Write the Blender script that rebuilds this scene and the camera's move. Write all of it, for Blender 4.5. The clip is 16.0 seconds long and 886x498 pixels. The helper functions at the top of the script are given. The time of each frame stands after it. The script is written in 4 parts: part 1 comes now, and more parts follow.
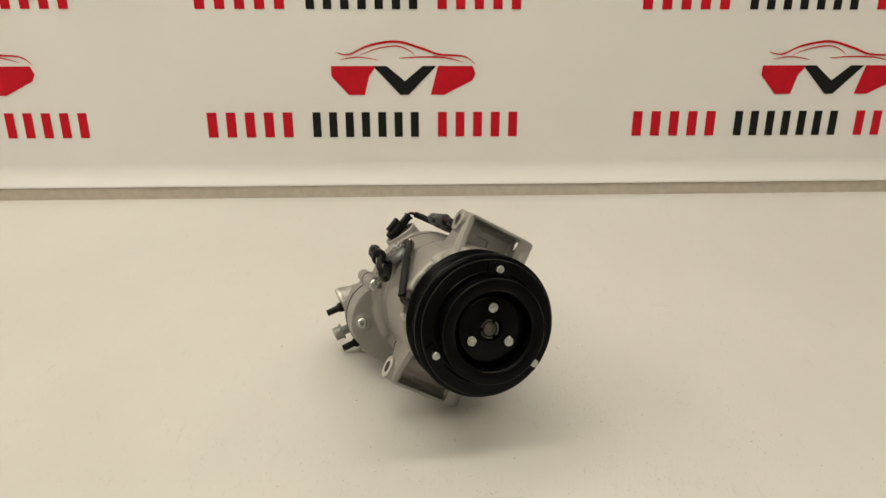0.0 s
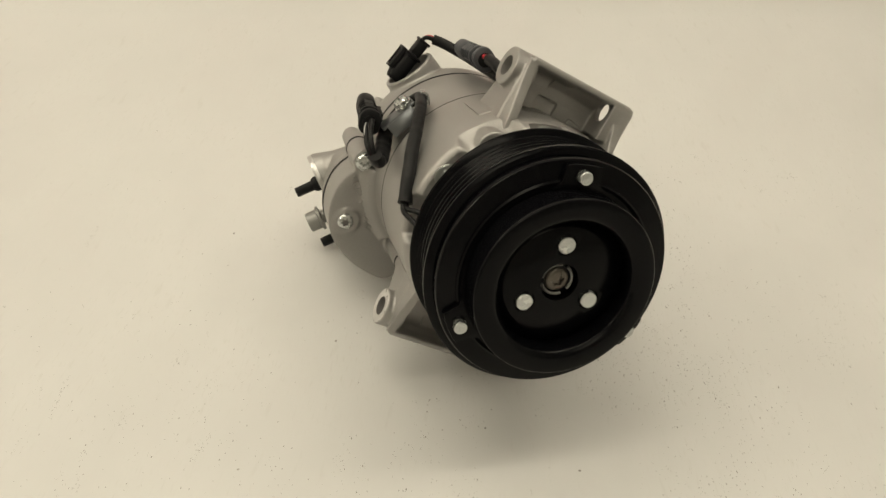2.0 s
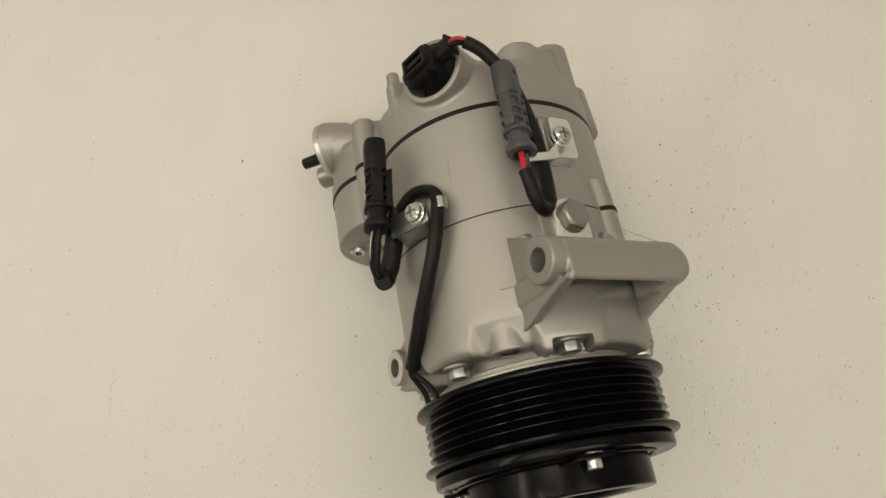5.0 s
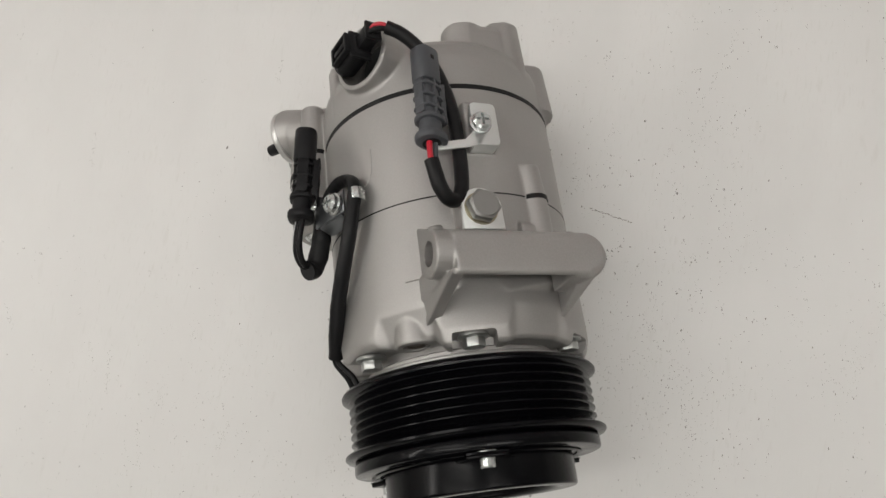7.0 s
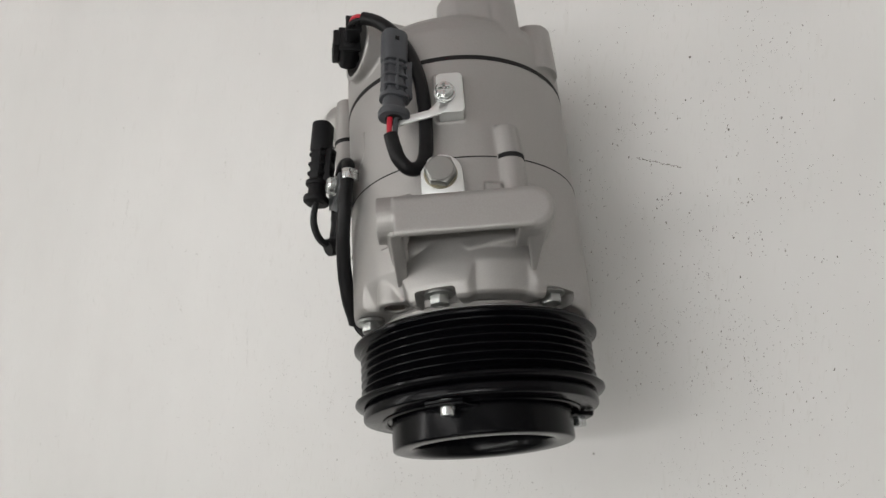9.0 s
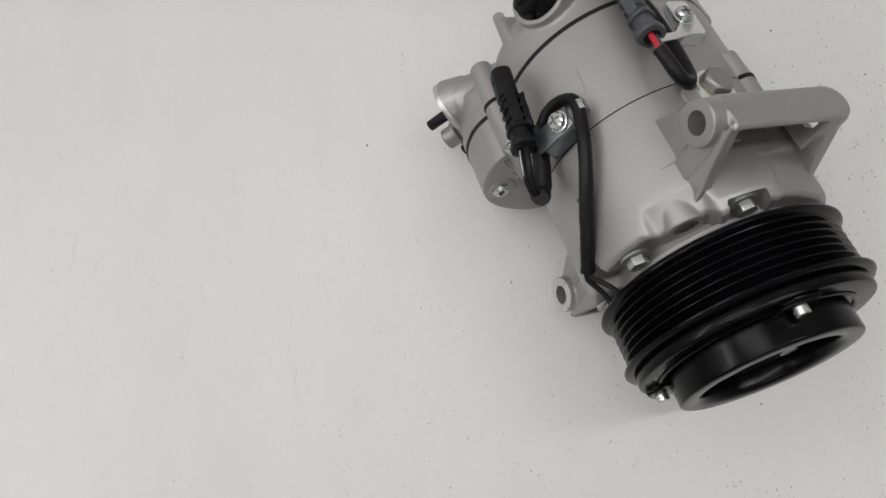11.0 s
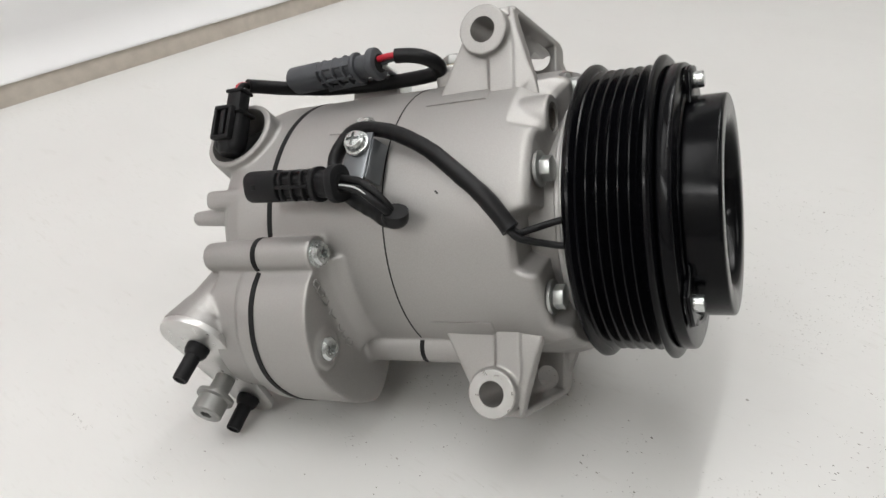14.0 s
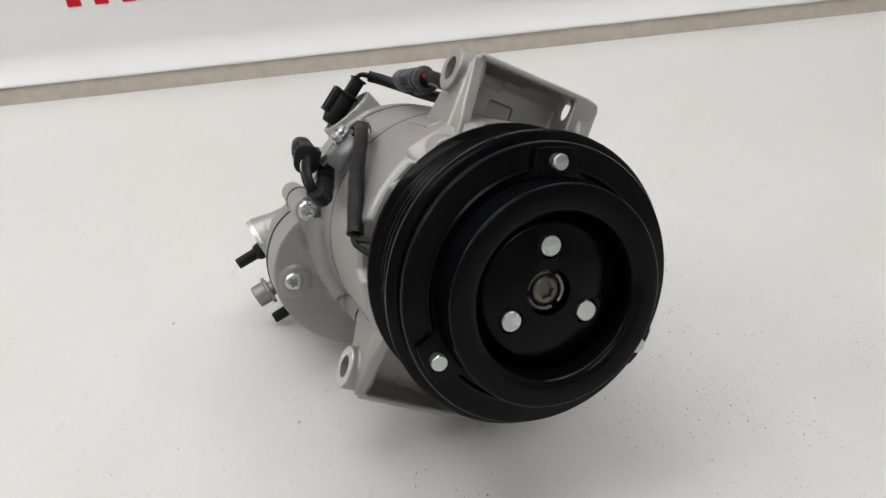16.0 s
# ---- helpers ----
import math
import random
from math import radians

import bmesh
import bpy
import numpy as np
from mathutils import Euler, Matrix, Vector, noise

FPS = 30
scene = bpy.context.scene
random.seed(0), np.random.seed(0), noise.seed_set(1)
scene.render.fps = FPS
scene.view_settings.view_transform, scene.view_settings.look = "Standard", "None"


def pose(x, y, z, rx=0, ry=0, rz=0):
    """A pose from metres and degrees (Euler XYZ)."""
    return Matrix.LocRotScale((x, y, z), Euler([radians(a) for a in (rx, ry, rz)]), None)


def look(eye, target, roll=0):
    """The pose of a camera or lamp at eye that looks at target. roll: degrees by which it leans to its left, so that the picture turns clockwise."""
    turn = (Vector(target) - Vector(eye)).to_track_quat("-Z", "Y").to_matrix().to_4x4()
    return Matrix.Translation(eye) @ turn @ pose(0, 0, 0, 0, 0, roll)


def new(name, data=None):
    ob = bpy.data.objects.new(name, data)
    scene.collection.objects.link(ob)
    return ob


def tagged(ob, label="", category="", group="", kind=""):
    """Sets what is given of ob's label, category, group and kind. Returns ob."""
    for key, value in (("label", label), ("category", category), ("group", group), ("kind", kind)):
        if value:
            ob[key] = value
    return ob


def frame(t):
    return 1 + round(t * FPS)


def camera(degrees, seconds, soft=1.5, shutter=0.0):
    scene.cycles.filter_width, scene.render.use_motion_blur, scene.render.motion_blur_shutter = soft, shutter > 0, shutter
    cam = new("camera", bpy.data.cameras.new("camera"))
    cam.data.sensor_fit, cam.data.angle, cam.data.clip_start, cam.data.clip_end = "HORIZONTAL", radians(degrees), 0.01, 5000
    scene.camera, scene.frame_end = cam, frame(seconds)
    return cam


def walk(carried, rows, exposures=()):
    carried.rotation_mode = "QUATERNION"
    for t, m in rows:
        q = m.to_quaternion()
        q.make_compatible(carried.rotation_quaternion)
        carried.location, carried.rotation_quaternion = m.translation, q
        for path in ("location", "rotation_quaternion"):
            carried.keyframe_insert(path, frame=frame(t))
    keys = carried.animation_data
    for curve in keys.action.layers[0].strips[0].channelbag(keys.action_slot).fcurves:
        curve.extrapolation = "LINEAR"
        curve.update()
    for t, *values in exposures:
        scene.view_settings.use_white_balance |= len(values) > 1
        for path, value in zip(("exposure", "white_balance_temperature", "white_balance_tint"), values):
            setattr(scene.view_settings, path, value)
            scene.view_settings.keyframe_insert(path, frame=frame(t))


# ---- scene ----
cam = camera(62.3, 16.0, soft=1.5)
PATH = [
    (0, (0.0337, 0.0029, 0.3548), (0.0164, 1.8085, -0.3210), 0.6),
    (0.5, (0.0308, 0.0858, 0.3326), (0.0067, 1.8653, -0.4107), 0.5),
    (1, (0.0202, 0.1706, 0.3037), (-0.0116, 1.9116, -0.5235), 0.6),
    (1.5, (0.0212, 0.2236, 0.2882), (-0.0174, 1.8981, -0.6661), 1.2),
    (2, (0.0251, 0.2622, 0.3027), (-0.0337, 1.7921, -0.8695), 1.7),
    (2.5, (0.0376, 0.3297, 0.3682), (-0.0174, 1.5569, -1.1173), 2.8),
    (3, (0.0415, 0.3625, 0.4164), (-0.0039, 1.2725, -1.2821), 4.2),
    (3.5, (0.0366, 0.4030, 0.4598), (-0.0453, 1.1260, -1.3255), 1.5),
    (4, (0.0299, 0.4695, 0.4666), (-0.0656, 1.0334, -1.3756), -1.2),
    (4.2, (0.0220, 0.4900, 0.4620), (-0.0680, 1.0240, -1.4630), -1.3),
    (6.3, (0.0120, 0.5610, 0.4230), (-0.0610, 0.8130, -1.5600), -8.5),
    (6.5, (0.0241, 0.5466, 0.4271), (-0.0974, 0.8098, -1.4788), -16.4),
    (7, (0.0954, 0.5639, 0.4290), (-0.2564, 0.7934, -1.4527), -48.4),
    (7.5, (0.1494, 0.5755, 0.4145), (-0.5186, 0.7375, -1.3862), -68.4),
    (8, (0.1967, 0.5745, 0.3981), (-0.7452, 0.6603, -1.2821), -78.3),
    (8.2, (0.2200, 0.5700, 0.3880), (-0.8130, 0.6580, -1.3220), -80.1),
    (10.3, (0.1690, 0.5720, 0.4380), (-0.6390, 0.7680, -1.3800), -72.0),
    (10.5, (0.1157, 0.5398, 0.4319), (-0.5379, 0.7548, -1.3689), -66.2),
    (11, (-0.0154, 0.4907, 0.4415), (-0.3220, 0.9023, -1.4171), -40.6),
    (11.5, (-0.0810, 0.4492, 0.4030), (0.2294, 1.3631, -1.2667), -10.8),
    (12, (-0.1504, 0.4242, 0.3335), (0.6440, 1.5308, -1.0305), -9.2),
    (12.5, (-0.1832, 0.4271, 0.2892), (0.9746, 1.5732, -0.7423), -6.5),
    (13, (-0.1880, 0.4386, 0.2458), (1.0334, 1.5472, -0.7519), -4.8),
    (13.5, (-0.1861, 0.4444, 0.2323), (1.0652, 1.5289, -0.7558), -3.9),
    (14, (-0.1803, 0.4193, 0.2343), (1.0373, 1.5318, -0.7635), -3.4),
    (14.5, (-0.1716, 0.3798, 0.2400), (0.8975, 1.6523, -0.7375), -4.3),
    (15, (-0.1282, 0.3548, 0.2468), (0.6883, 1.8133, -0.7134), -5),
    (15.5, (-0.0386, 0.3162, 0.2458), (0.4328, 1.9299, -0.6970), -4.7),
    (16, (0.0260, 0.2863, 0.2458), (0.0530, 1.9685, -0.6960), -4.6),
]
walk(cam, [(t, look(eye, target, roll)) for t, eye, target, roll in PATH],
     exposures=[(0.0, -0.2, 7800, 6), (2.0, -0.13, 7800, 5), (2.5, -0.19, 7800, 5), (3.0, -0.27, 7800, 5), (4.0, -0.38, 7800, 5), (6.0, -0.33, 7600, 6), (6.5, -0.34, 7000, 8.5),
                (7.0, -0.33, 6480, 10.5), (8.0, -0.31, 6380, 10.5), (10.5, -0.36, 6200, 10), (11.0, -0.32, 6200, 10.5),
                (12.0, -0.07, 6180, 10), (12.5, 0.04, 6200, 10), (14.0, 0.14, 6220, 10), (15.0, 0.14, 6200, 10), (15.5, 0.11, 6200, 10), (16.0, 0.03, 6200, 9.8)])

# ---- light ----
world = bpy.data.worlds.new("room_world")
world.use_nodes = True
world.node_tree.nodes["Background"].inputs["Color"].default_value = (0.9, 0.93, 1.0, 1)
world.node_tree.nodes["Background"].inputs["Strength"].default_value = 0.05
scene.world = world
CEILING = 1.75


def area_lamp(name, at, size_x, size_y, watts, colour, turn):
    data = bpy.data.lights.new(name, "AREA")
    data.shape, data.size, data.size_y, data.energy, data.color = "RECTANGLE", size_x, size_y, watts, colour
    ob = new(name, data)
    ob.matrix_world = pose(*at, 0, 0, turn)
    return ob


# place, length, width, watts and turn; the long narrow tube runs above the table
# the four wider lamps are unseen, added to fill the softer light
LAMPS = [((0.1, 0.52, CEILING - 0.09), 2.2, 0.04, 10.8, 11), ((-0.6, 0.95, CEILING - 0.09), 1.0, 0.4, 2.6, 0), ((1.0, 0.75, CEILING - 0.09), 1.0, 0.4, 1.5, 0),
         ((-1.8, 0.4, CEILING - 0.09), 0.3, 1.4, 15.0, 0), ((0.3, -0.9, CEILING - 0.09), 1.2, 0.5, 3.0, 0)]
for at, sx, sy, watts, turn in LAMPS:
    area_lamp("unseen_ceiling_lamp", at, sx, sy, watts, (1.0, 0.97, 0.92), turn)


# ---- materials ----
def material(name, base, rough=0.5, metal=0.0, coat=0.0):
    m = bpy.data.materials.new(name)
    m.use_nodes = True
    b = m.node_tree.nodes["Principled BSDF"]
    b.inputs["Base Color"].default_value = (*base, 1)
    b.inputs["Roughness"].default_value = rough
    b.inputs["Metallic"].default_value = metal
    b.inputs["Coat Weight"].default_value = coat
    return m


def noise_tex(m, scale, detail=4.0, stretch=(1, 1, 1)):
    n, l = m.node_tree.nodes, m.node_tree.links
    co, mp, tx = n.new("ShaderNodeTexCoord"), n.new("ShaderNodeMapping"), n.new("ShaderNodeTexNoise")
    mp.inputs["Scale"].default_value = stretch
    tx.inputs["Scale"].default_value, tx.inputs["Detail"].default_value = scale, detail
    l.new(co.outputs["Object"], mp.inputs["Vector"])
    l.new(mp.outputs["Vector"], tx.inputs["Vector"])
    return tx.outputs["Fac"]


def ramp(m, fac, stops):
    n, l = m.node_tree.nodes, m.node_tree.links
    r = n.new("ShaderNodeValToRGB")
    while len(r.color_ramp.elements) < len(stops):
        r.color_ramp.elements.new(0.5)
    for e, (at, c) in zip(r.color_ramp.elements, stops):
        e.position, e.color = at, (*c, 1) if isinstance(c, tuple) else (c, c, c, 1)
    l.new(fac, r.inputs["Fac"])
    return r.outputs["Color"]


def mixed(m, fac, a, b, mode="MIX"):
    n, l = m.node_tree.nodes, m.node_tree.links
    x = n.new("ShaderNodeMix")
    x.data_type, x.blend_type = "RGBA", mode
    for key, v in ((0, fac), (6, a), (7, b)):
        if isinstance(v, (int, float)):
            x.inputs[key].default_value = v
        elif isinstance(v, tuple):
            x.inputs[key].default_value = (*v, 1)
        else:
            l.new(v, x.inputs[key])
    return x.outputs[2]


def feed(m, socket, out):
    m.node_tree.links.new(out, m.node_tree.nodes["Principled BSDF"].inputs[socket])


def bump(m, height, strength, distance):
    n, l = m.node_tree.nodes, m.node_tree.links
    b = n.new("ShaderNodeBump")
    b.inputs["Strength"].default_value, b.inputs["Distance"].default_value = strength, distance
    l.new(height, b.inputs["Height"])
    feed(m, "Normal", b.outputs["Normal"])


def cast_aluminium():
    m = material("cast_aluminium", (0.6, 0.59, 0.57), 0.54, 0.82)
    big, fine = noise_tex(m, 35, 3), noise_tex(m, 2200, 2)
    feed(m, "Base Color", mixed(m, 0.6, ramp(m, big, [(0.3, (0.33, 0.321, 0.31)), (0.7, (0.395, 0.385, 0.373))]),
                                ramp(m, fine, [(0.35, (0.345, 0.336, 0.325)), (0.65, (0.39, 0.38, 0.368))])))
    feed(m, "Roughness", ramp(m, big, [(0.3, 0.48), (0.7, 0.58)]))
    bump(m, fine, 0.1, 0.0003)
    return m


def machined_aluminium():
    m = material("machined_aluminium", (0.56, 0.555, 0.545), 0.36, 0.85)
    n = noise_tex(m, 300, 3)
    feed(m, "Roughness", ramp(m, n, [(0.3, 0.26), (0.7, 0.42)]))
    bump(m, noise_tex(m, 1500, 2), 0.1, 0.0003)
    return m


def zinc_steel():
    m = material("zinc_steel", (0.6, 0.62, 0.62), 0.34, 0.9)
    n = noise_tex(m, 120, 3)
    feed(m, "Base Color", ramp(m, n, [(0.3, (0.53, 0.555, 0.555)), (0.7, (0.63, 0.645, 0.63))]))
    feed(m, "Roughness", ramp(m, n, [(0.3, 0.2), (0.7, 0.3)]))
    bump(m, noise_tex(m, 900, 2), 0.06, 0.0003)
    return m


def black_paint():
    m = material("black_paint", (0.0022, 0.0023, 0.003), 0.28)
    m.node_tree.nodes["Principled BSDF"].inputs["Specular IOR Level"].default_value = 0.12
    n = noise_tex(m, 60, 4)
    feed(m, "Roughness", ramp(m, n, [(0.3, 0.15), (0.7, 0.26)]))
    bump(m, noise_tex(m, 500, 2), 0.08, 0.0005)
    return m


def plain(name, base, rough, grain=500, depth=0.15, gloss=0.5):
    m = material(name, base, rough)
    m.node_tree.nodes["Principled BSDF"].inputs["Specular IOR Level"].default_value = gloss
    n = noise_tex(m, 90, 3)
    lo, hi = tuple(c * 0.92 for c in base), tuple(min(1, c * 1.08) for c in base)
    feed(m, "Base Color", ramp(m, n, [(0.3, lo), (0.7, hi)]))
    feed(m, "Roughness", ramp(m, n, [(0.3, rough * 0.85), (0.7, min(1, rough * 1.15))]))
    bump(m, noise_tex(m, grain, 2), depth, 0.0004)
    return m


def table_paint():
    m = material("table_paint", (0.6, 0.585, 0.555), 0.45)
    big, mid = noise_tex(m, 3.0, 4), noise_tex(m, 26, 5, (1, 0.45, 1))
    streak = noise_tex(m, 160, 3, (1, 0.22, 1))
    c = mixed(m, 0.5, ramp(m, big, [(0.3, (0.545, 0.54, 0.525)), (0.7, (0.605, 0.6, 0.585))]),
              ramp(m, mid, [(0.3, (0.555, 0.55, 0.535)), (0.7, (0.61, 0.605, 0.59))]))
    worn = ramp(m, streak, [(0.27, (0.93, 0.925, 0.915)), (0.36, (1.0, 1.0, 1.0))])
    brush = noise_tex(m, 700, 3, (1, 0.16, 1))
    fine = ramp(m, brush, [(0.3, (0.92, 0.915, 0.9)), (0.42, (1.0, 1.0, 1.0))])
    c = mixed(m, ramp(m, mid, [(0.42, 0.0), (0.62, 0.75)]), c, mixed(m, 1.0, c, fine, "MULTIPLY"))
    feed(m, "Base Color", mixed(m, 0.6, c, worn, "MULTIPLY"))
    feed(m, "Roughness", ramp(m, mid, [(0.3, 0.34), (0.7, 0.5)]))
    bump(m, streak, 0.12, 0.0006)
    return m


def banner_cloth():
    m = material("banner_cloth", (0.74, 0.73, 0.7), 0.5)
    n = noise_tex(m, 5, 3)
    feed(m, "Base Color", ramp(m, n, [(0.3, (0.79, 0.785, 0.79)), (0.7, (0.825, 0.82, 0.825))]))
    bump(m, noise_tex(m, 2.5, 2), 0.15, 0.01)
    return m


ALU, MACHINED, ZINC, BLACK = cast_aluminium(), machined_aluminium(), zinc_steel(), black_paint()
RUBBER = plain("black_rubber", (0.006, 0.006, 0.0065), 0.6, 500, 0.15, 0.25)
PLASTIC = plain("black_plastic", (0.007, 0.007, 0.0078), 0.5, 500, 0.15, 0.2)
GREY_PLASTIC = plain("grey_plastic", (0.048, 0.051, 0.058), 0.5)
SLEEVE = plain("black_sleeve", (0.006, 0.006, 0.0066), 0.42, 300, 0.2, 0.2)
RED_WIRE = plain("red_wire", (0.42, 0.01, 0.025), 0.4)
DULL_STEEL = material("dull_steel", (0.3, 0.3, 0.29), 0.42, 0.85)
bump(DULL_STEEL, noise_tex(DULL_STEEL, 700, 3), 0.15, 0.0004)
BOLT = material("bolt_zinc", (0.38, 0.39, 0.38), 0.32, 0.92)
bump(BOLT, noise_tex(BOLT, 600, 2), 0.08, 0.0003)
YELLOW_ZINC = material("yellow_zinc", (0.4, 0.365, 0.27), 0.38, 0.9)
bump(YELLOW_ZINC, noise_tex(YELLOW_ZINC, 500, 2), 0.08, 0.0003)
BRIGHT_ZINC = material("bright_zinc", (0.74, 0.76, 0.75), 0.36, 0.85)
bump(BRIGHT_ZINC, noise_tex(BRIGHT_ZINC, 500, 2), 0.06, 0.0003)
# base darkened in place of the dark surroundings this zinc mirrors
CLIP = material("darkened_clip_zinc", (0.18, 0.19, 0.2), 0.32, 0.9)
bump(CLIP, noise_tex(CLIP, 300, 2), 0.08, 0.0004)
GREY_WIRE = plain("pale_wire", (0.45, 0.45, 0.45), 0.4)
BROWN_STEEL = material("brown_steel", (0.13, 0.115, 0.1), 0.33, 0.8)
bump(BROWN_STEEL, noise_tex(BROWN_STEEL, 500, 3), 0.2, 0.0004)
TABLE, CLOTH = table_paint(), banner_cloth()
HEM = banner_cloth()
HEM.name = "banner_hem"
RAIL = plain("grey_rail", (0.5, 0.45, 0.39), 0.5, 120, 0.1)
RED_INK, BLACK_INK = plain("red_print", (0.56, 0.006, 0.022), 0.5, 500, 0.05, 0.2), plain("black_print", (0.008, 0.008, 0.009), 0.5, 500, 0.05, 0.2)
WALL_PAINT = plain("wall_paint", (0.62, 0.61, 0.58), 0.7, 60, 0.2)
CEILING_PAINT = plain("ceiling_paint", (0.75, 0.75, 0.73), 0.8, 60, 0.2)
FLOOR_PAINT = plain("floor_paint", (0.3, 0.3, 0.29), 0.6, 60, 0.2)
CHIP = material("bare_chip", (0.16, 0.145, 0.12), 0.7)
feed(CHIP, "Base Color", ramp(CHIP, noise_tex(CHIP, 90, 3), [(0.35, (0.09, 0.084, 0.075)), (0.65, (0.36, 0.345, 0.32))]))
GLOW = material("lamp_diffuser", (0.9, 0.9, 0.9), 0.5)
GLOW.node_tree.nodes["Principled BSDF"].inputs["Emission Color"].default_value = (1, 0.97, 0.92, 1)
GLOW.node_tree.nodes["Principled BSDF"].inputs["Emission Strength"].default_value = 3.0


# ---- shapes ----
def finish(name, bm, mat, parent=None, label="", smooth=35):
    bmesh.ops.recalc_face_normals(bm, faces=bm.faces)
    me = bpy.data.meshes.new(name)
    bm.to_mesh(me)
    bm.free()
    return link(name, me, mat, parent, label, smooth)


def link(name, me, mat, parent=None, label="", smooth=35):
    me.materials.clear()
    me.materials.append(mat)
    if smooth:
        me.polygons.foreach_set("use_smooth", [True] * len(me.polygons))
        me.set_sharp_from_angle(angle=radians(smooth))
    ob = new(name, me)
    ob.parent = parent
    return tagged(ob, label)


def merged(*bms):
    """One bmesh out of several."""
    out = bmesh.new()
    for b in bms:
        me = bpy.data.meshes.new("tmp")
        b.to_mesh(me)
        b.free()
        out.from_mesh(me)
        bpy.data.meshes.remove(me)
    return out


def moved(bm, m):
    bmesh.ops.transform(bm, matrix=m, verts=bm.verts)
    return bm


def bevelled(bm, width, segments=2, angle=40):
    bmesh.ops.recalc_face_normals(bm, faces=bm.faces)
    edges = [e for e in bm.edges if len(e.link_faces) == 2 and e.calc_face_angle(0) > radians(angle)]
    if edges and width:
        bmesh.ops.bevel(bm, geom=edges, offset=width, segments=segments, affect="EDGES", profile=0.5, clamp_overlap=True)
    return bm


def lathe(profile, seg=96):
    """A closed profile of (radius, y) turned round the y axis."""
    bm = bmesh.new()
    rings = []
    for k in range(seg):
        a = 2 * math.pi * k / seg
        rings.append([bm.verts.new((r * math.cos(a), y, r * math.sin(a))) for r, y in profile])
    for k in range(seg):
        p, q = rings[k], rings[(k + 1) % seg]
        for i in range(len(profile)):
            j = (i + 1) % len(profile)
            bm.faces.new((p[i], p[j], q[j], q[i]))
    return bm


def sector(profile, a0, a1, steps=24):
    """A closed profile of (radius, y) turned only from a0 to a1 degrees."""
    bm = bmesh.new()
    rings = []
    for k in range(steps + 1):
        a = radians(a0 + (a1 - a0) * k / steps)
        rings.append([bm.verts.new((r * math.cos(a), y, r * math.sin(a))) for r, y in profile])
    for p, q in zip(rings, rings[1:]):
        for i in range(len(profile)):
            j = (i + 1) % len(profile)
            bm.faces.new((p[i], p[j], q[j], q[i]))
    bm.faces.new(rings[0])
    bm.faces.new(rings[-1][::-1])
    return bm


def prism(poly, lo, hi, axis, bevel=0.0, segments=2):
    """A polygon pushed along an axis: (x, z) along Y, (y, z) along X, (x, y) along Z."""
    bm = bmesh.new()
    place = {"Y": lambda u, v, w: (u, w, v), "X": lambda u, v, w: (w, u, v), "Z": lambda u, v, w: (u, v, w)}[axis]
    a = [bm.verts.new(place(u, v, lo)) for u, v in poly]
    b = [bm.verts.new(place(u, v, hi)) for u, v in poly]
    bm.faces.new(a)
    bm.faces.new(b[::-1])
    for i in range(len(poly)):
        j = (i + 1) % len(poly)
        bm.faces.new((a[i], b[i], b[j], a[j]))
    return bevelled(bm, bevel, segments) if bevel else bm


def rounded(w, h, r, n=4):
    """The outline of a rectangle with round corners."""
    out = []
    for cx, cy, a0 in ((1, 1, 0), (-1, 1, 90), (-1, -1, 180), (1, -1, 270)):
        for k in range(n + 1):
            t = radians(a0 + 90 * k / n)
            out.append((cx * (w / 2 - r) + r * math.cos(t), cy * (h / 2 - r) + r * math.sin(t)))
    return out


def aim(p0, p1):
    """The pose whose z axis runs from p0 to p1."""
    d = Vector(p1) - Vector(p0)
    return Matrix.Translation(p0) @ d.to_track_quat("Z", "Y").to_matrix().to_4x4(), d.length


def rod(p0, p1, r, r2=None, seg=28, bevel=0.0):
    m, length = aim(p0, p1)
    bm = bmesh.new()
    bmesh.ops.create_cone(bm, cap_ends=True, segments=seg, radius1=r, radius2=r if r2 is None else r2, depth=length)
    if bevel:
        bevelled(bm, bevel)
    return moved(bm, m @ Matrix.Translation((0, 0, length / 2)))


def spun(p0, p1, profile, seg=32):
    """A closed profile of (radius, distance from p0) turned round the line from p0 to p1."""
    m, _ = aim(p0, p1)
    return moved(lathe(profile, seg), m @ pose(0, 0, 0, 90, 0, 0))


def block(centre, size, bevel=0.5, turn=None, segments=2):
    bm = bmesh.new()
    bmesh.ops.create_cube(bm, size=1.0)
    moved(bm, Matrix.Diagonal((*size, 1)))
    if bevel:
        bevelled(bm, bevel, segments)
    return moved(bm, Matrix.Translation(centre) @ (turn or Matrix.Identity(4)))


def spline(points, steps=6):
    out, n = [], len(points)
    v = [Vector(p) for p in points]
    for i in range(n - 1):
        p0, p1, p2, p3 = v[max(i - 1, 0)], v[i], v[i + 1], v[min(i + 2, n - 1)]
        for s in range(steps):
            t = s / steps
            out.append(0.5 * (2 * p1 + (p2 - p0) * t + (2 * p0 - 5 * p1 + 4 * p2 - p3) * t * t + (3 * p1 - p0 - 3 * p2 + p3) * t ** 3))
    return out + [v[-1]]


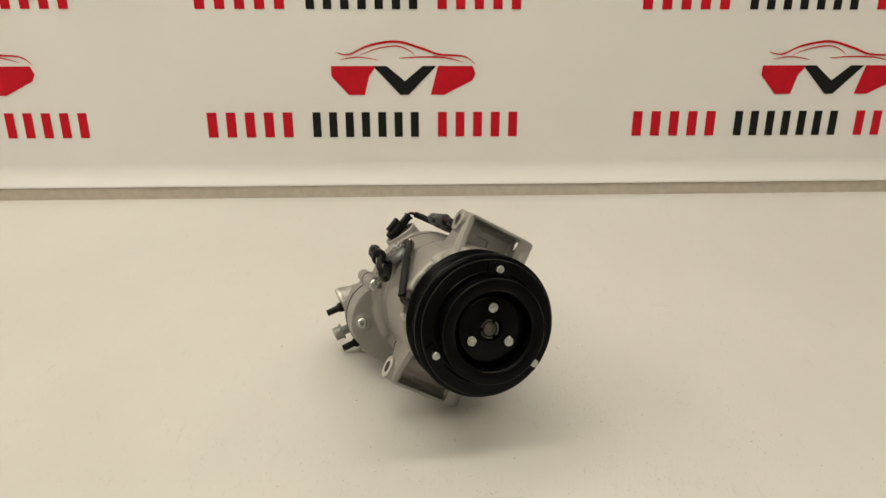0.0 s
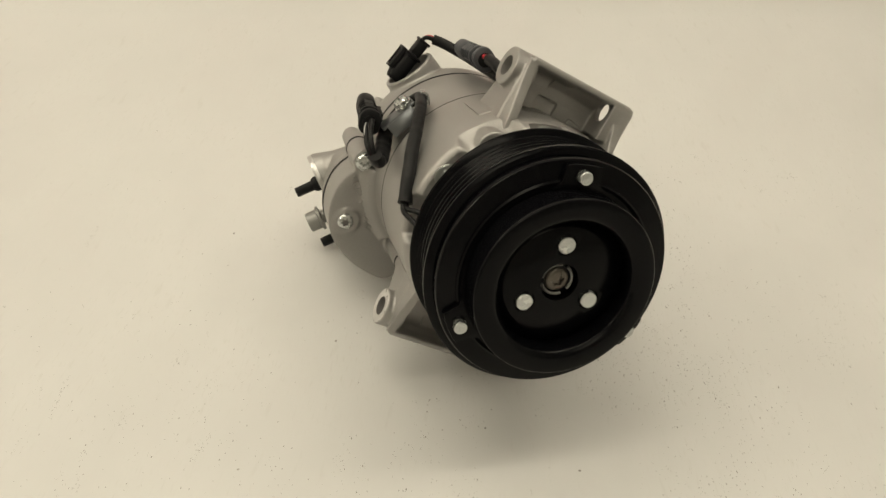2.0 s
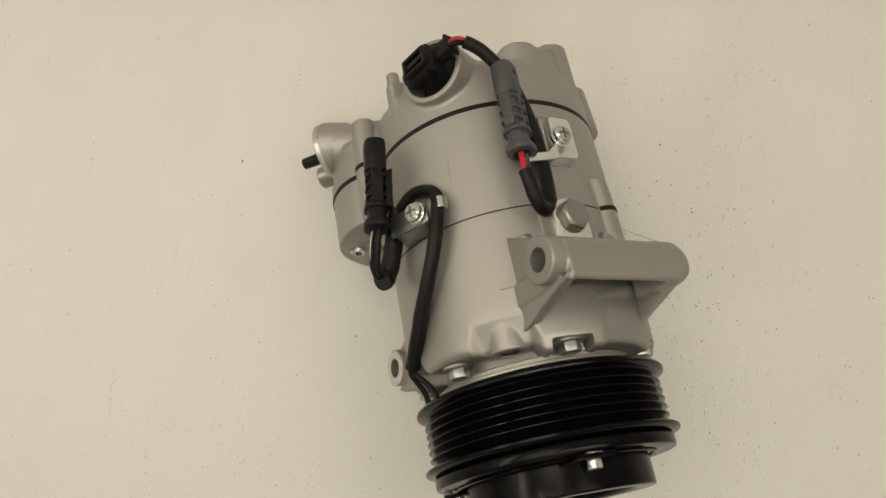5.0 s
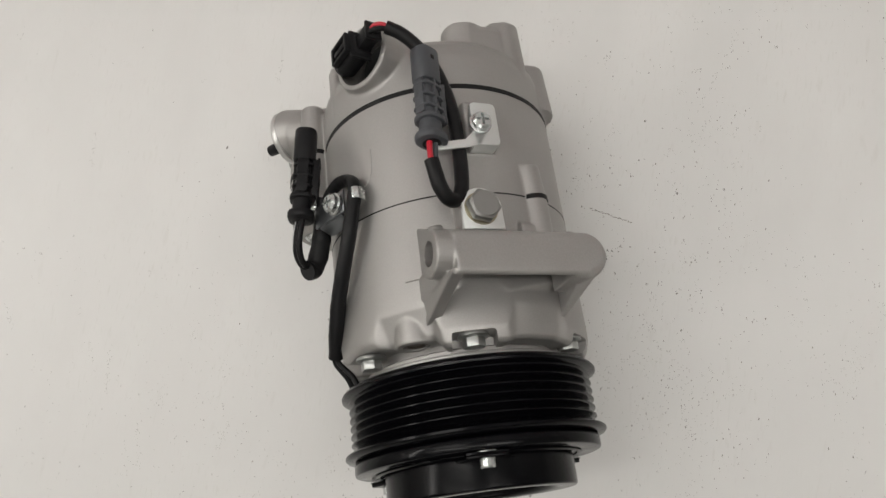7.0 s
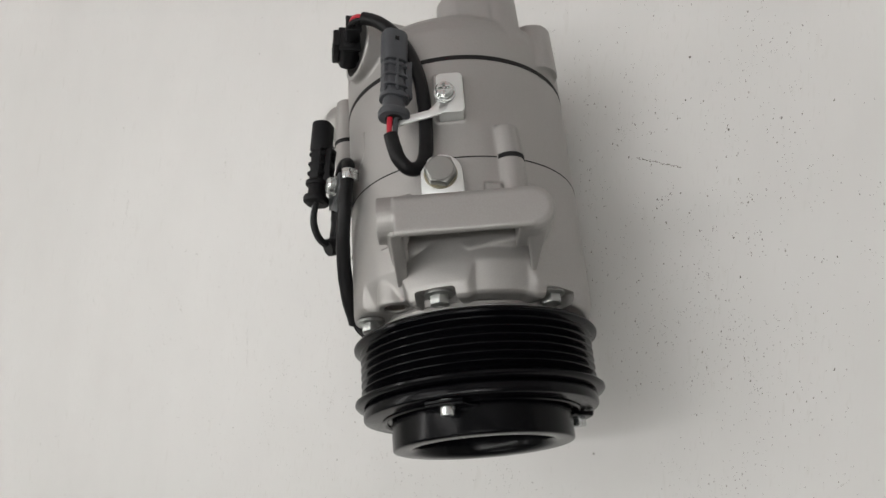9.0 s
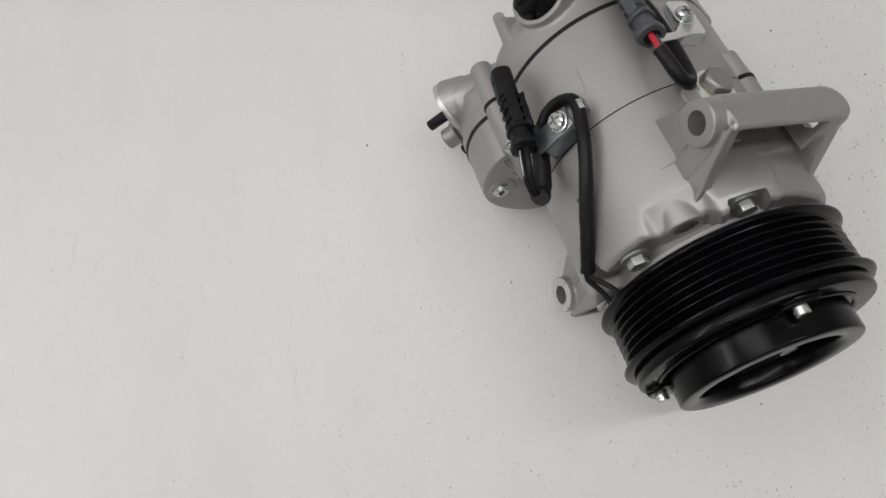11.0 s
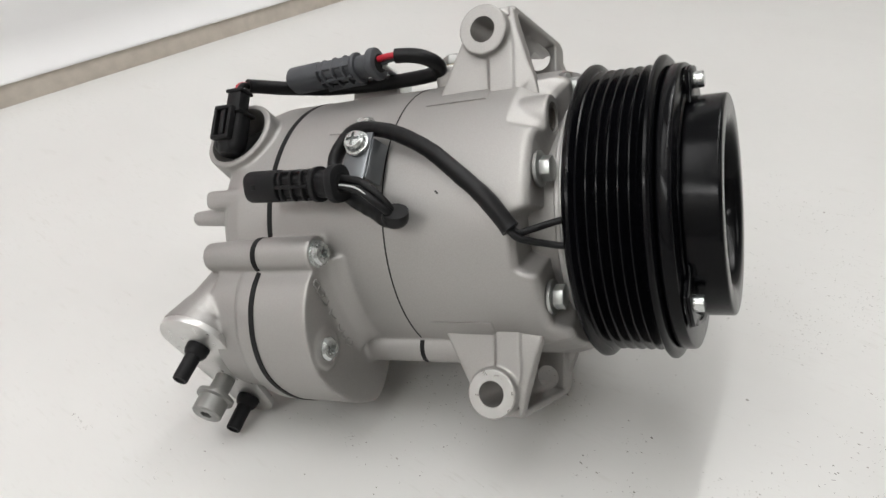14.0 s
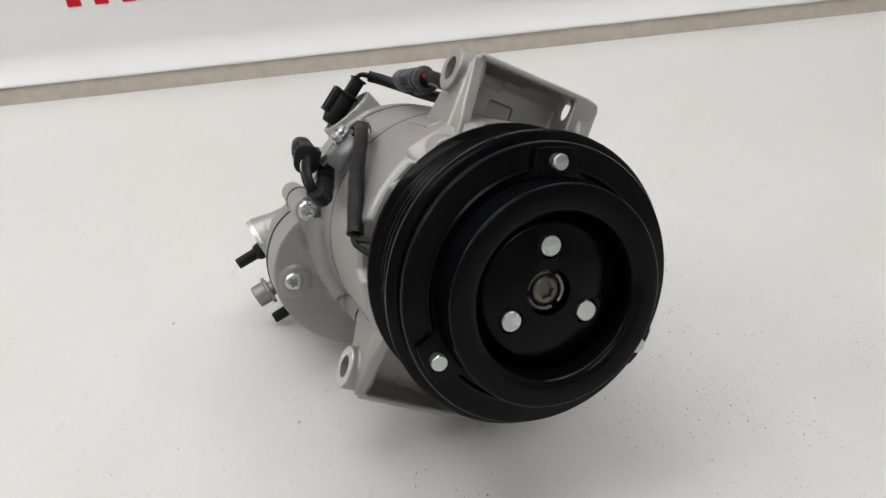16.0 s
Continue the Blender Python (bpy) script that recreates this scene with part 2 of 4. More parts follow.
def tube(points, r, seg=14, steps=6, flat=1.0, wobble=0.0, swell=0.0):
    """A round cable through the points."""
    path = spline(points, steps)
    bm = bmesh.new()
    rings, side = [], None
    for i, p in enumerate(path):
        d = (path[min(i + 1, len(path) - 1)] - path[max(i - 1, 0)]).normalized()
        if side is None:
            side = d.cross(Vector((0.3, 0.1, 1))).normalized()
        side = (side - d * side.dot(d)).normalized()
        up = d.cross(side)
        rr = r * (1 + wobble * noise.noise(p * 0.35)) * (1 + swell * (2 * i / (len(path) - 1) - 1))
        rings.append([bm.verts.new(p + side * rr * flat * math.cos(a) + up * rr * math.sin(a))
                      for a in (2 * math.pi * k / seg for k in range(seg))])
    for a, b in zip(rings, rings[1:]):
        for k in range(seg):
            bm.faces.new((a[k], a[(k + 1) % seg], b[(k + 1) % seg], b[k]))
    bm.faces.new(rings[0][::-1])
    bm.faces.new(rings[-1])
    return bm


def hull(points):
    """The solid spanned by a few corners."""
    bm = bmesh.new()
    for p in points:
        bm.verts.new(p)
    out = bmesh.ops.convex_hull(bm, input=bm.verts)
    bmesh.ops.delete(bm, geom=[v for v in bm.verts if not v.link_faces], context="VERTS")
    return bm


def baked(bm, voxel=0.0, relax=0, cutters=None):
    """A mesh welded out of overlapping solids, with soft cast edges, and cut by other solids."""
    bmesh.ops.recalc_face_normals(bm, faces=bm.faces)
    me = bpy.data.meshes.new("tmp")
    bm.to_mesh(me)
    bm.free()
    ob = new("tmp", me)
    if voxel:
        mod = ob.modifiers.new("weld", "REMESH")
        mod.mode, mod.voxel_size = "VOXEL", voxel
        mod = ob.modifiers.new("relax", "SMOOTH")
        mod.factor, mod.iterations = 0.5, relax
    knives = []
    for c in cutters or []:
        bmesh.ops.recalc_face_normals(c, faces=c.faces)
        cm = bpy.data.meshes.new("tmp")
        c.to_mesh(cm)
        c.free()
        k = new("tmp", cm)
        knives.append(k)
        mod = ob.modifiers.new("cut", "BOOLEAN")
        mod.operation, mod.object, mod.solver = "DIFFERENCE", k, "EXACT"
    bpy.context.view_layer.update()
    out = bpy.data.meshes.new_from_object(ob.evaluated_get(bpy.context.evaluated_depsgraph_get()))
    for k in (ob, *knives):
        data = k.data
        bpy.data.objects.remove(k)
        bpy.data.meshes.remove(data)
    return out


# ---- the setting ----
def slab(name, lo, hi, mat, label=""):
    c = [(a + b) / 2 for a, b in zip(lo, hi)]
    ob = finish(name, block(c, [b - a for a, b in zip(lo, hi)], 0), mat, None, label, 0)
    return tagged(ob, label, "", "", "structure")


slab("floor", (-2.6, -2.6, -0.85), (2.6, 2.6, -0.75), FLOOR_PAINT, "plain grey painted floor under the table")
slab("ceiling", (-2.6, -2.6, CEILING), (2.6, 2.6, CEILING + 0.1), CEILING_PAINT, "plain white painted ceiling")
slab("wall_back", (-2.6, 2.0, -0.75), (2.6, 2.1, CEILING), WALL_PAINT, "plain pale wall behind the banner")
slab("wall_front", (-2.6, -2.1, -0.75), (2.6, -2.0, CEILING), WALL_PAINT, "plain pale wall")
slab("wall_left", (-2.2, -2.0, -0.75), (-2.1, 2.0, CEILING), WALL_PAINT, "plain pale wall")
slab("wall_right", (2.1, -2.0, -0.75), (2.2, 2.0, CEILING), WALL_PAINT, "plain pale wall")


def unseen_ceiling_light(at, sx, sy, turn):
    top = new("unseen_ceiling_light")
    top.matrix_world = pose(at[0], at[1], CEILING, 0, 0, turn)
    finish("light_housing", block((0, 0, -0.03), (sx + 0.08, sy + 0.08, 0.06), 0.005), CEILING_PAINT, top)
    finish("diffuser", block((0, 0, -0.066), (sx, sy, 0.012), 0.004), GLOW, top, "glowing white diffuser")
    return tagged(top, "unseen white ceiling light with a glowing diffuser", "ceiling light", "ceiling lights")


# fixtures added out of view, one for each lamp
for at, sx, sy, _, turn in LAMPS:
    unseen_ceiling_light(at, sx, sy, turn)


def display_table():
    top = new("display_table")
    top.location = (0, 0.35, -0.75)
    bm = bmesh.new()
    ys = [-0.6, 0.0, 0.4, 0.8] + [0.86 + 0.02 * k for k in range(16)] + [1.3]
    rows = []
    for x in [-1.8 + 0.2 * k for k in range(19)]:
        back = 1.134 + 0.045 * x
        lift = 0.024 + 0.0113 * x
        row = []
        for y in ys:
            t = min(1.0, max(0.0, (y - 0.8) / (back - 0.8)))
            row.append((x, y - 0.35, 0.75 + lift * t * t * (3 - 2 * t) if y < 1.29 else 0.75 + lift))
        rows.append([[bm.verts.new(v) for v in row], [bm.verts.new((v[0], v[1], 0.71)) for v in row]])
    for (a, c), (b, d) in zip(rows, rows[1:]):
        for i in range(len(ys) - 1):
            bm.faces.new((a[i], b[i], b[i + 1], a[i + 1]))
            bm.faces.new((c[i], c[i + 1], d[i + 1], d[i]))
        bm.faces.new((a[0], c[0], d[0], b[0]))
        bm.faces.new((a[-1], b[-1], d[-1], c[-1]))
    for a, c in (rows[0], rows[-1]):
        for i in range(len(ys) - 1):
            bm.faces.new((a[i], a[i + 1], c[i + 1], c[i]))
    finish("tabletop", bm, TABLE, top, "worn cream-white painted tabletop with a slightly lifted back edge")
    for x in (-1.65, 1.65):
        for y in (-0.85, 0.85):
            finish("leg", block((x, y, 0.355), (0.07, 0.07, 0.71), 0.004), WALL_PAINT, top)
    # flecks where the paint has chipped, drawn out along the brush strokes
    bm = bmesh.new()
    rnd = random.Random(4)
    spots = [(-0.0472, 0.5639, 0.9, 1.2), (-0.079, 0.4733, 0.6, 0.9), (0.0868, 0.4849, 0.7, 1.0), (0.2825, 0.5119, 1.6, 0.5), (-0.135, 0.6623, 0.8, 1.1), (0.1224, 0.7076, 0.8, 0.9),
             (0.1108, 0.6286, 0.6, 0.5), (0.1134, 0.6283, 0.6, 0.5), (0.1231, 0.6323, 0.6, 0.6), (0.1165, 0.6162, 0.8, 0.6), (0.093, 0.6522, 0.4, 0.9), (0.1285, 0.6218, 0.5, 0.6)]
    # larger chips beside the compressor
    for x, y in ((0.0857, 0.6594), (0.0878, 0.6619), (0.0859, 0.6683), (0.1046, 0.6659), (0.1129, 0.6675), (0.1184, 0.6735), (0.1313, 0.6826), (0.1219, 0.6836), (0.1668, 0.6717), (0.1617, 0.6739), (0.1707, 0.6721), (0.1454, 0.6666), (0.1510, 0.6540), (0.1521, 0.6401), (0.1703, 0.6495), (0.1452, 0.6520), (0.0641, 0.6507), (0.0707, 0.6452), (0.0810, 0.6240), (0.1133, 0.6286), (0.1175, 0.6317), (0.1544, 0.6278), (0.1578, 0.6281), (0.1596, 0.6296), (0.1372, 0.6309), (0.1286, 0.6215), (0.1345, 0.6123), (0.1168, 0.6154), (0.1518, 0.6093), (0.1609, 0.6019), (0.1769, 0.6037), (0.1901, 0.6013), (0.1934, 0.5993), (0.2000, 0.6022), (0.1648, 0.6128), (0.1407, 0.6462), (0.0665, 0.6890), (0.0703, 0.6840), (0.0771, 0.6820)):
        spots.append((x, y, rnd.uniform(0.3, 0.6), rnd.uniform(0.35, 0.85)))
        for _ in range(rnd.randrange(1, 5)):
            spots.append((x + rnd.gauss(0, 0.0015), y + rnd.gauss(0, 0.0025), rnd.uniform(0.12, 0.3), rnd.uniform(0.2, 0.6)))
    # one longer scratch
    for k in range(30):
        t = k / 29
        spots.append((0.098 + 0.0235 * t + rnd.uniform(-3e-4, 3e-4), 0.6516 - 0.005 * t + rnd.uniform(-4e-4, 4e-4), rnd.uniform(0.5, 1.0), rnd.uniform(0.2, 0.42)))
    # faint scuffs, each a loose string of crumbs: place, length, direction, crumbs
    for x, y, n, way, count in ((-0.109, 0.716, 0.016, 88, 22), (-0.229, 0.652, 0.026, 95, 26), (-0.171, 0.571, 0.012, 80, 12), (-0.345, 0.607, 0.022, 84, 26),
                                (-0.263, 0.533, 0.018, 120, 20), (-0.185, 0.511, 0.03, 96, 34), (0.277, 0.775, 0.018, 5, 24), (0.249, 0.754, 0.012, 100, 10),
                                (0.16, 0.742, 0.045, 70, 40), (0.147, 0.741, 0.006, 30, 12), (0.096, 0.745, 0.008, 60, 14), (-0.1, 0.487, 0.022, 75, 24), (-0.155, 0.47, 0.03, 105, 28), (0.285, 0.505, 0.02, 110, 16)):
        for k in range(count):
            q = rnd.uniform(-0.5, 0.5) * n
            spots.append((x + q * math.cos(radians(way)) + rnd.gauss(0, 9e-4), y + q * math.sin(radians(way)) + rnd.gauss(0, 9e-4), rnd.uniform(0.1, 0.26), rnd.uniform(0.15, 0.6)))

    def step(v, width):
        return 1 / (1 + math.exp(-v / width))

    def wear(x, y):
        """How thickly the flecks lie: in clumps, most in front of and to one side of the compressor."""
        patch = max(0.0, 0.42 + 1.4 * noise.noise(Vector((x * 11, y * 11, 3.1))) + 0.8 * noise.noise(Vector((x * 42, y * 30, 7.7))))
        ends = step(0.28 - x, 0.03) * step(x + 0.33, 0.05) * step(0.42 - abs(y - 0.45), 0.04)
        near = step(0.59 - y, 0.03)
        return patch * ends * (0.03 + 0.33 * step(x - 0.06, 0.025) + near * (0.14 + 0.5 * step(x + 0.06, 0.04)))

    while len(spots) < 13000:
        x, y = rnd.uniform(-0.45, 0.6), rnd.uniform(0.12, 0.9)
        if rnd.random() < wear(x, y):
            big = rnd.random() ** 7
            spots.append((x, y, 0.11 + 0.12 * rnd.random() + 0.25 * big, 0.15 + 0.42 * rnd.random() ** 1.8 + 0.5 * big))
            if rnd.random() < 0.12:
                # a scatter of crumbs round a larger fleck
                for _ in range(rnd.randrange(3, 9)):
                    spots.append((x + rnd.gauss(0, 0.0025), y + rnd.gauss(0, 0.005), 0.08 + 0.1 * rnd.random(), 0.12 + 0.3 * rnd.random()))
    for x, y, a, b in spots:
        turn = rnd.uniform(-0.35, 0.35)
        ring = []
        for k in range(6):
            t = 2 * math.pi * k / 6
            u, v = a * math.cos(t) * rnd.uniform(0.5, 1.2) / 1000, b * math.sin(t) * rnd.uniform(0.5, 1.2) / 1000
            ring.append(bm.verts.new((x + u * math.cos(turn) - v * math.sin(turn), y - 0.35 + u * math.sin(turn) + v * math.cos(turn), 0.75015)))
        bm.faces.new(ring)
    chips = finish("chipped_paint", bm, CHIP, top, "", 0)
    tagged(chips, "", "", "", "stuff")
    return tagged(top, "long table with a worn cream-white painted top", "table")


display_table()


def banner():
    """A hanging banner with rows of printed emblems, hemmed over a rail at the table's back edge."""
    top = new("backdrop_banner")
    top.matrix_world = pose(0, 1.134, 0, 0, -0.63, math.degrees(math.atan(0.045)))
    face = [(0.0, 0.078), (0.0, 1.2), (0.012, 1.2), (0.012, 0.078)]
    finish("banner_sheet", prism(face, -1.7, 1.7, "X"), CLOTH, top, "white banner sheet", 0)
    hem = [(0.0, 0.078)] + [(-0.0092 * (k / 9) ** 1.8, 0.078 - 0.0315 * k / 9) for k in range(1, 10)]
    hem += [(-0.0097, 0.0448), (-0.0095, 0.0435), (-0.0082, 0.0428), (0.012, 0.0428), (0.012, 0.078)]
    finish("banner_hem", prism(hem, -1.7, 1.7, "X"), HEM, top, "turned-out white hem", 50)
    rail = [(-0.007, 0.0424), (0.012, 0.0424), (0.012, 0.008), (-0.006, 0.008), (-0.0078, 0.012), (-0.0082, 0.026), (-0.0078, 0.04)]
    finish("bottom_rail", prism(rail, -1.7, 1.7, "X"), RAIL, top, "grey bottom rail")

    def flat(polys, mat, name, label=""):
        bm = bmesh.new()
        for poly in polys:
            bm.faces.new([bm.verts.new(((7.5 + 0.9295 * x) / 1000, -0.0008, (118.3 + 0.935 * (z - 104) - 0.0031 * x) / 1000)) for x, z in poly])
        return finish(name, bm, mat, top, label, 0)

    def word(x0, x1, n, z):
        step = (x1 - x0) / n
        return [[(x0 + i * step + 3.5, z), (x0 + (i + 0.62) * step, z), (x0 + (i + 0.62) * step, z + 41), (x0 + i * step + 3.5, z + 41)] for i in range(n)]

    def arc(points, w0, w1):
        p = spline([(x, z, 0) for x, z in points], 5)
        out = []
        for i in range(len(p) - 1):
            w = [w0 + (w1 - w0) * math.sin(math.pi * j / (len(p) - 1)) for j in (i, i + 1)]
            out.append([(p[i].x, p[i].y - w[0]), (p[i + 1].x, p[i + 1].y - w[1]), (p[i + 1].x, p[i + 1].y + w[1]), (p[i].x, p[i].y + w[0])])
        return out

    for row in range(4):
        for col in range(-2, 3):
            x, z = 707.0 * col, 202.0 * row
            red = word(x - 376, x - 221, 5, z + 104) + word(x + 4, x + 151, 5, z + 104)
            for bar in red:
                flat([bar], RED_INK, "red_lettering_bar")
            for bar in word(x - 203, x - 14, 7, z + 104):
                flat([bar], BLACK_INK, "black_lettering_bar")
            for shape in ([(x - 165, z + 219), (x - 165, z + 203), (x - 138, z + 173), (x - 112, z + 173), (x - 104, z + 203), (x - 92, z + 219)],
                          [(x + 8, z + 219), (x - 4, z + 173), (x + 18, z + 173), (x + 64, z + 196), (x + 69, z + 207), (x + 64, z + 219)]):
                flat([shape], RED_INK, "red_emblem_block")
            flat([[(x - 97, z + 219), (x - 75, z + 219), (x - 46, z + 195), (x - 40, z + 173), (x - 54, z + 173)],
                  [(x - 46, z + 195), (x - 17, z + 219), (x + 5, z + 219), (x - 40, z + 173)]], BLACK_INK, "black_emblem_chevron")
            sweep = arc([(x - 156, z + 240), (x - 135, z + 237), (x - 105, z + 250), (x - 60, z + 257), (x - 20, z + 247), (x + 10, z + 237), (x + 50, z + 234), (x + 68, z + 222)], 0.6, 2.0)
            sweep += arc([(x - 118, z + 236), (x - 90, z + 246), (x - 58, z + 250), (x - 38, z + 243), (x - 30, z + 236)], 0.4, 1.0)
            sweep += arc([(x - 150, z + 229), (x - 120, z + 233), (x - 88, z + 228)], 0.3, 0.9)
            sweep += arc([(x - 55, z + 231), (x - 20, z + 233), (x + 20, z + 232), (x + 48, z + 225)], 0.4, 1.2)
            flat(sweep, RED_INK, "red_emblem_sweep")
    return tagged(top, "white printed banner with red and black emblems behind the table", "banner")


banner()

# ---- the compressor, in millimetres of its own: x along the mounting bars, y from clutch to rear, z up ----
AXIS, RISE, HUB = Vector((-0.30805, 0.92703, -0.21385)).normalized(), Vector((0.41901, 0.334, 0.84432)), Vector((0.06643, 0.50676, 0.10057))
RISE = (RISE - AXIS * RISE.dot(AXIS)).normalized()
SIDE = AXIS.cross(RISE)
TURN = Matrix((SIDE, AXIS, RISE)).transposed()
BASE = Vector((HUB.x + 0.1 * AXIS.x, HUB.y + 0.1 * AXIS.y, 0))
compressor = new("car_air_conditioning_compressor")
compressor.matrix_world = Matrix.Translation(BASE) @ TURN.to_4x4()
tagged(compressor, "cast aluminium car compressor with a black grooved pulley on the table", "compressor")
LOCAL = Matrix.Translation(TURN.transposed() @ (HUB - BASE)) @ Matrix.Scale(0.001, 4)


def part(name, bm, mat, parent=None, label="", smooth=35):
    return finish(name, moved(bm, LOCAL), mat, parent or compressor, label, smooth)


def cast(name, solids, mat, parent=None, label="", voxel=0.9, relax=5, cutters=None, smooth=40):
    me = baked(merged(*solids), voxel, relax, cutters)
    me.transform(LOCAL)
    return link(name, me, mat, parent or compressor, label, smooth)


def polar(r, degrees, y):
    return (r * math.cos(radians(degrees)), y, r * math.sin(radians(degrees)))


# pulley with six grooves
GROOVES = [17.1 + 3.56 * k for k in range(6)]
prof = [(46.5, 11.3), (53.0, 11.3), (54.2, 11.5), (55.4, 11.8), (56.8, 12.3), (57.4, 13.0), (57.4, 13.9), (56.6, 14.6), (54.2, 15.6)]
for g in GROOVES:
    prof += [(54.4, g - 1.55), (54.0, g - 1.25), (51.6, g - 0.35), (51.3, g), (51.6, g + 0.35), (54.0, g + 1.25), (54.4, g + 1.55)]
prof += [(54.6, 37.0), (56.2, 37.7), (57.2, 38.3), (57.4, 39.2), (56.8, 40.2), (55.4, 41.2), (53.8, 41.6), (47.0, 41.6), (46.5, 41.0)]
pulley = part("pulley", lathe(prof, 160), BLACK, None, "glossy black pulley with six belt grooves", 30)
part("bearing_race", lathe([(20, 12), (46.4, 12), (46.4, 40), (20, 40)], 64), RUBBER, pulley)

# clutch in front of the pulley
disc = lathe([(38.0, 5.6), (52.6, 5.6), (53.4, 5.9), (53.8, 6.6), (53.8, 10.0), (53.4, 10.7), (52.6, 10.9), (38.0, 10.9)], 128)
clutch = part("clutch_plate", disc, BLACK, None, "black clutch plate")
part("clutch_groove_ring", lathe([(43.2, 5.0), (44.3, 4.5), (45.2, 5.0), (45.2, 5.4), (43.2, 5.4)], 128), BLACK, clutch)
cup = [(30.4, 1.5), (30.5, -5.2), (31.2, -6.6), (32.4, -7.5), (34.0, -7.95), (40.0, -7.95), (40.7, -7.75), (41.1, -7.3), (41.2, -6.6), (41.2, 4.6), (40.6, 5.2), (32.0, 5.2), (30.9, 4.4)]
hub_ring = part("hub_ring", lathe(cup, 128), BLACK, clutch, "raised black hub ring")
floor_profile = [(8.8, 0.2), (25.2, 0.2), (26.2, 0.8), (28.8, 3.2), (30.8, 3.6), (30.8, 6.0), (8.8, 6.0)]
me = baked(lathe(floor_profile, 96), 0, 0, [rod(polar(17.4, 112 + 120 * k, -3), polar(17.4, 112 + 120 * k, 1.6), 4.9, None, 32) for k in range(3)])
me.transform(LOCAL)
link("hub_plate", me, BLACK, clutch, "glossy black hub plate")
part("hub_collar", lathe([(3.0, 5.2), (8.9, 5.2), (8.9, 8.0), (3.0, 8.0)], 48), BLACK, clutch)
for k in range(3):
    a = 108 + 120 * k
    part("rivet", spun(polar(17.6, a + 4, 1.8), polar(17.6, a + 4, -2), [(0.01, 0.0), (3.9, 0.0), (3.9, 2.5), (3.6, 2.8), (0.01, 2.9)], 28), ZINC, clutch, "round zinc rivet")
    u, v = Vector(polar(1, a, 0)), Vector(polar(1, a + 90, 0))
    ear = []
    for s, r in ((-12, 40.5), (-8.8, 44.0), (-8.0, 51.2), (-4, 52.0), (4, 52.0), (8.0, 51.2), (8.8, 44.0), (12, 40.5)):
        q = u * r + v * s
        ear.append((q.x, q.z))
    ear_part = part("clutch_ear", prism(ear, 3.0, 4.3, "Y", 0.3), BLACK, clutch)
    part("leaf_spring", prism([(x * 1.006, z * 1.006) for x, z in ear[1:-1]], 4.3, 5.1, "Y"), BLACK, ear_part, "black leaf spring edge")
    part("pin_head", spun(polar(47, a, 3.1), polar(47, a, -2), [(0.01, 0.0), (3.0, 0.0), (3.0, 3.2), (2.7, 3.6), (0.01, 3.7)], 26), ZINC, ear_part, "bright steel pin head")
    part("pin_washer", spun(polar(47, a, 6.0), polar(47, a, 0), [(0.01, 0.0), (4.3, 0.0), (4.3, 1.3), (0.01, 1.3)], 26), ZINC, ear_part)
ring = [(6.4, 2.9), (7.0, 2.4), (7.6, 2.9), (7.7, 4.4), (6.4, 4.4)]
for a0, a1 in ((-20, 75), (100, 195), (220, 315)):
    part("lock_washer", sector(ring, a0, a1, 12), DULL_STEEL, clutch, "worn steel lock washer segment")
part("bolt_seat", lathe([(3.0, 4.0), (8.4, 4.0), (8.4, 6.2), (3.0, 6.2)], 48), BLACK, clutch)
sock = [polar(3.3 if k % 2 else 2.4, 30 * k, 0) for k in range(12)]
bolt_me = baked(spun((0, 6.2, 0), (0, -3, 0), [(0.01, 0.0), (5.6, 0.0), (5.6, 2.6), (5.2, 3.4), (4.2, 4.0), (0.01, 4.0)], 40), 0, 0, [prism([(p[0], p[2]) for p in sock], -1, 3.6, "Y")])
bolt_me.transform(LOCAL)
link("centre_bolt", bolt_me, BROWN_STEEL, clutch, "brownish steel bolt with a star socket")

# front plate and coil behind the pulley
part("coil_housing", lathe([(20, 41.8), (49.4, 42.0), (49.8, 42.4), (49.8, 43.6), (49.4, 44.0), (20, 44.0)], 96), DULL_STEEL, None, "grey metal coil plate")
part("front_plate", lathe([(15, 43.8), (45.0, 43.8), (46.0, 44.6), (46.0, 46.4), (45.2, 47.0), (40.5, 47.4), (40.5, 62.0), (15, 62.0)], 96), ALU, None)


# front housing
BOLTS = {47: 51.0, 107: 50.6, 165: 51.4, 221: 51.2, 287: 51.0, 347: 51.0}
PLATEAU, VALLEY, FLAT, DEEP, STEP = (52, 55.4, 45.6), (61, 54.2, 47.0), (55.2, 56.4, 52.2), (61, 56.4, 58.3), (55, 56.2, 51.8)
DIP = (63, 52.0, 50.8)
RIM = [(0, PLATEAU), (60, PLATEAU), (66, VALLEY), (88, VALLEY), (93, PLATEAU), (119, PLATEAU), (125, DIP), (147, DIP),
       (151, (57, 56.2, 51.4)), (154, FLAT), (180, FLAT), (184, DEEP), (203, DEEP), (207, STEP), (230, STEP),
       (236, PLATEAU), (240, PLATEAU), (246, VALLEY), (264, VALLEY), (270, PLATEAU), (300, PLATEAU), (306, VALLEY), (332, VALLEY), (338, PLATEAU), (360, PLATEAU)]


def rim_at(a):
    for (a0, p), (a1, q) in zip(RIM, RIM[1:]):
        if a0 <= a <= a1:
            t = (a - a0) / (a1 - a0)
            t = t * t * (3 - 2 * t)
            return [u + (v - u) * t for u, v in zip(p, q)]


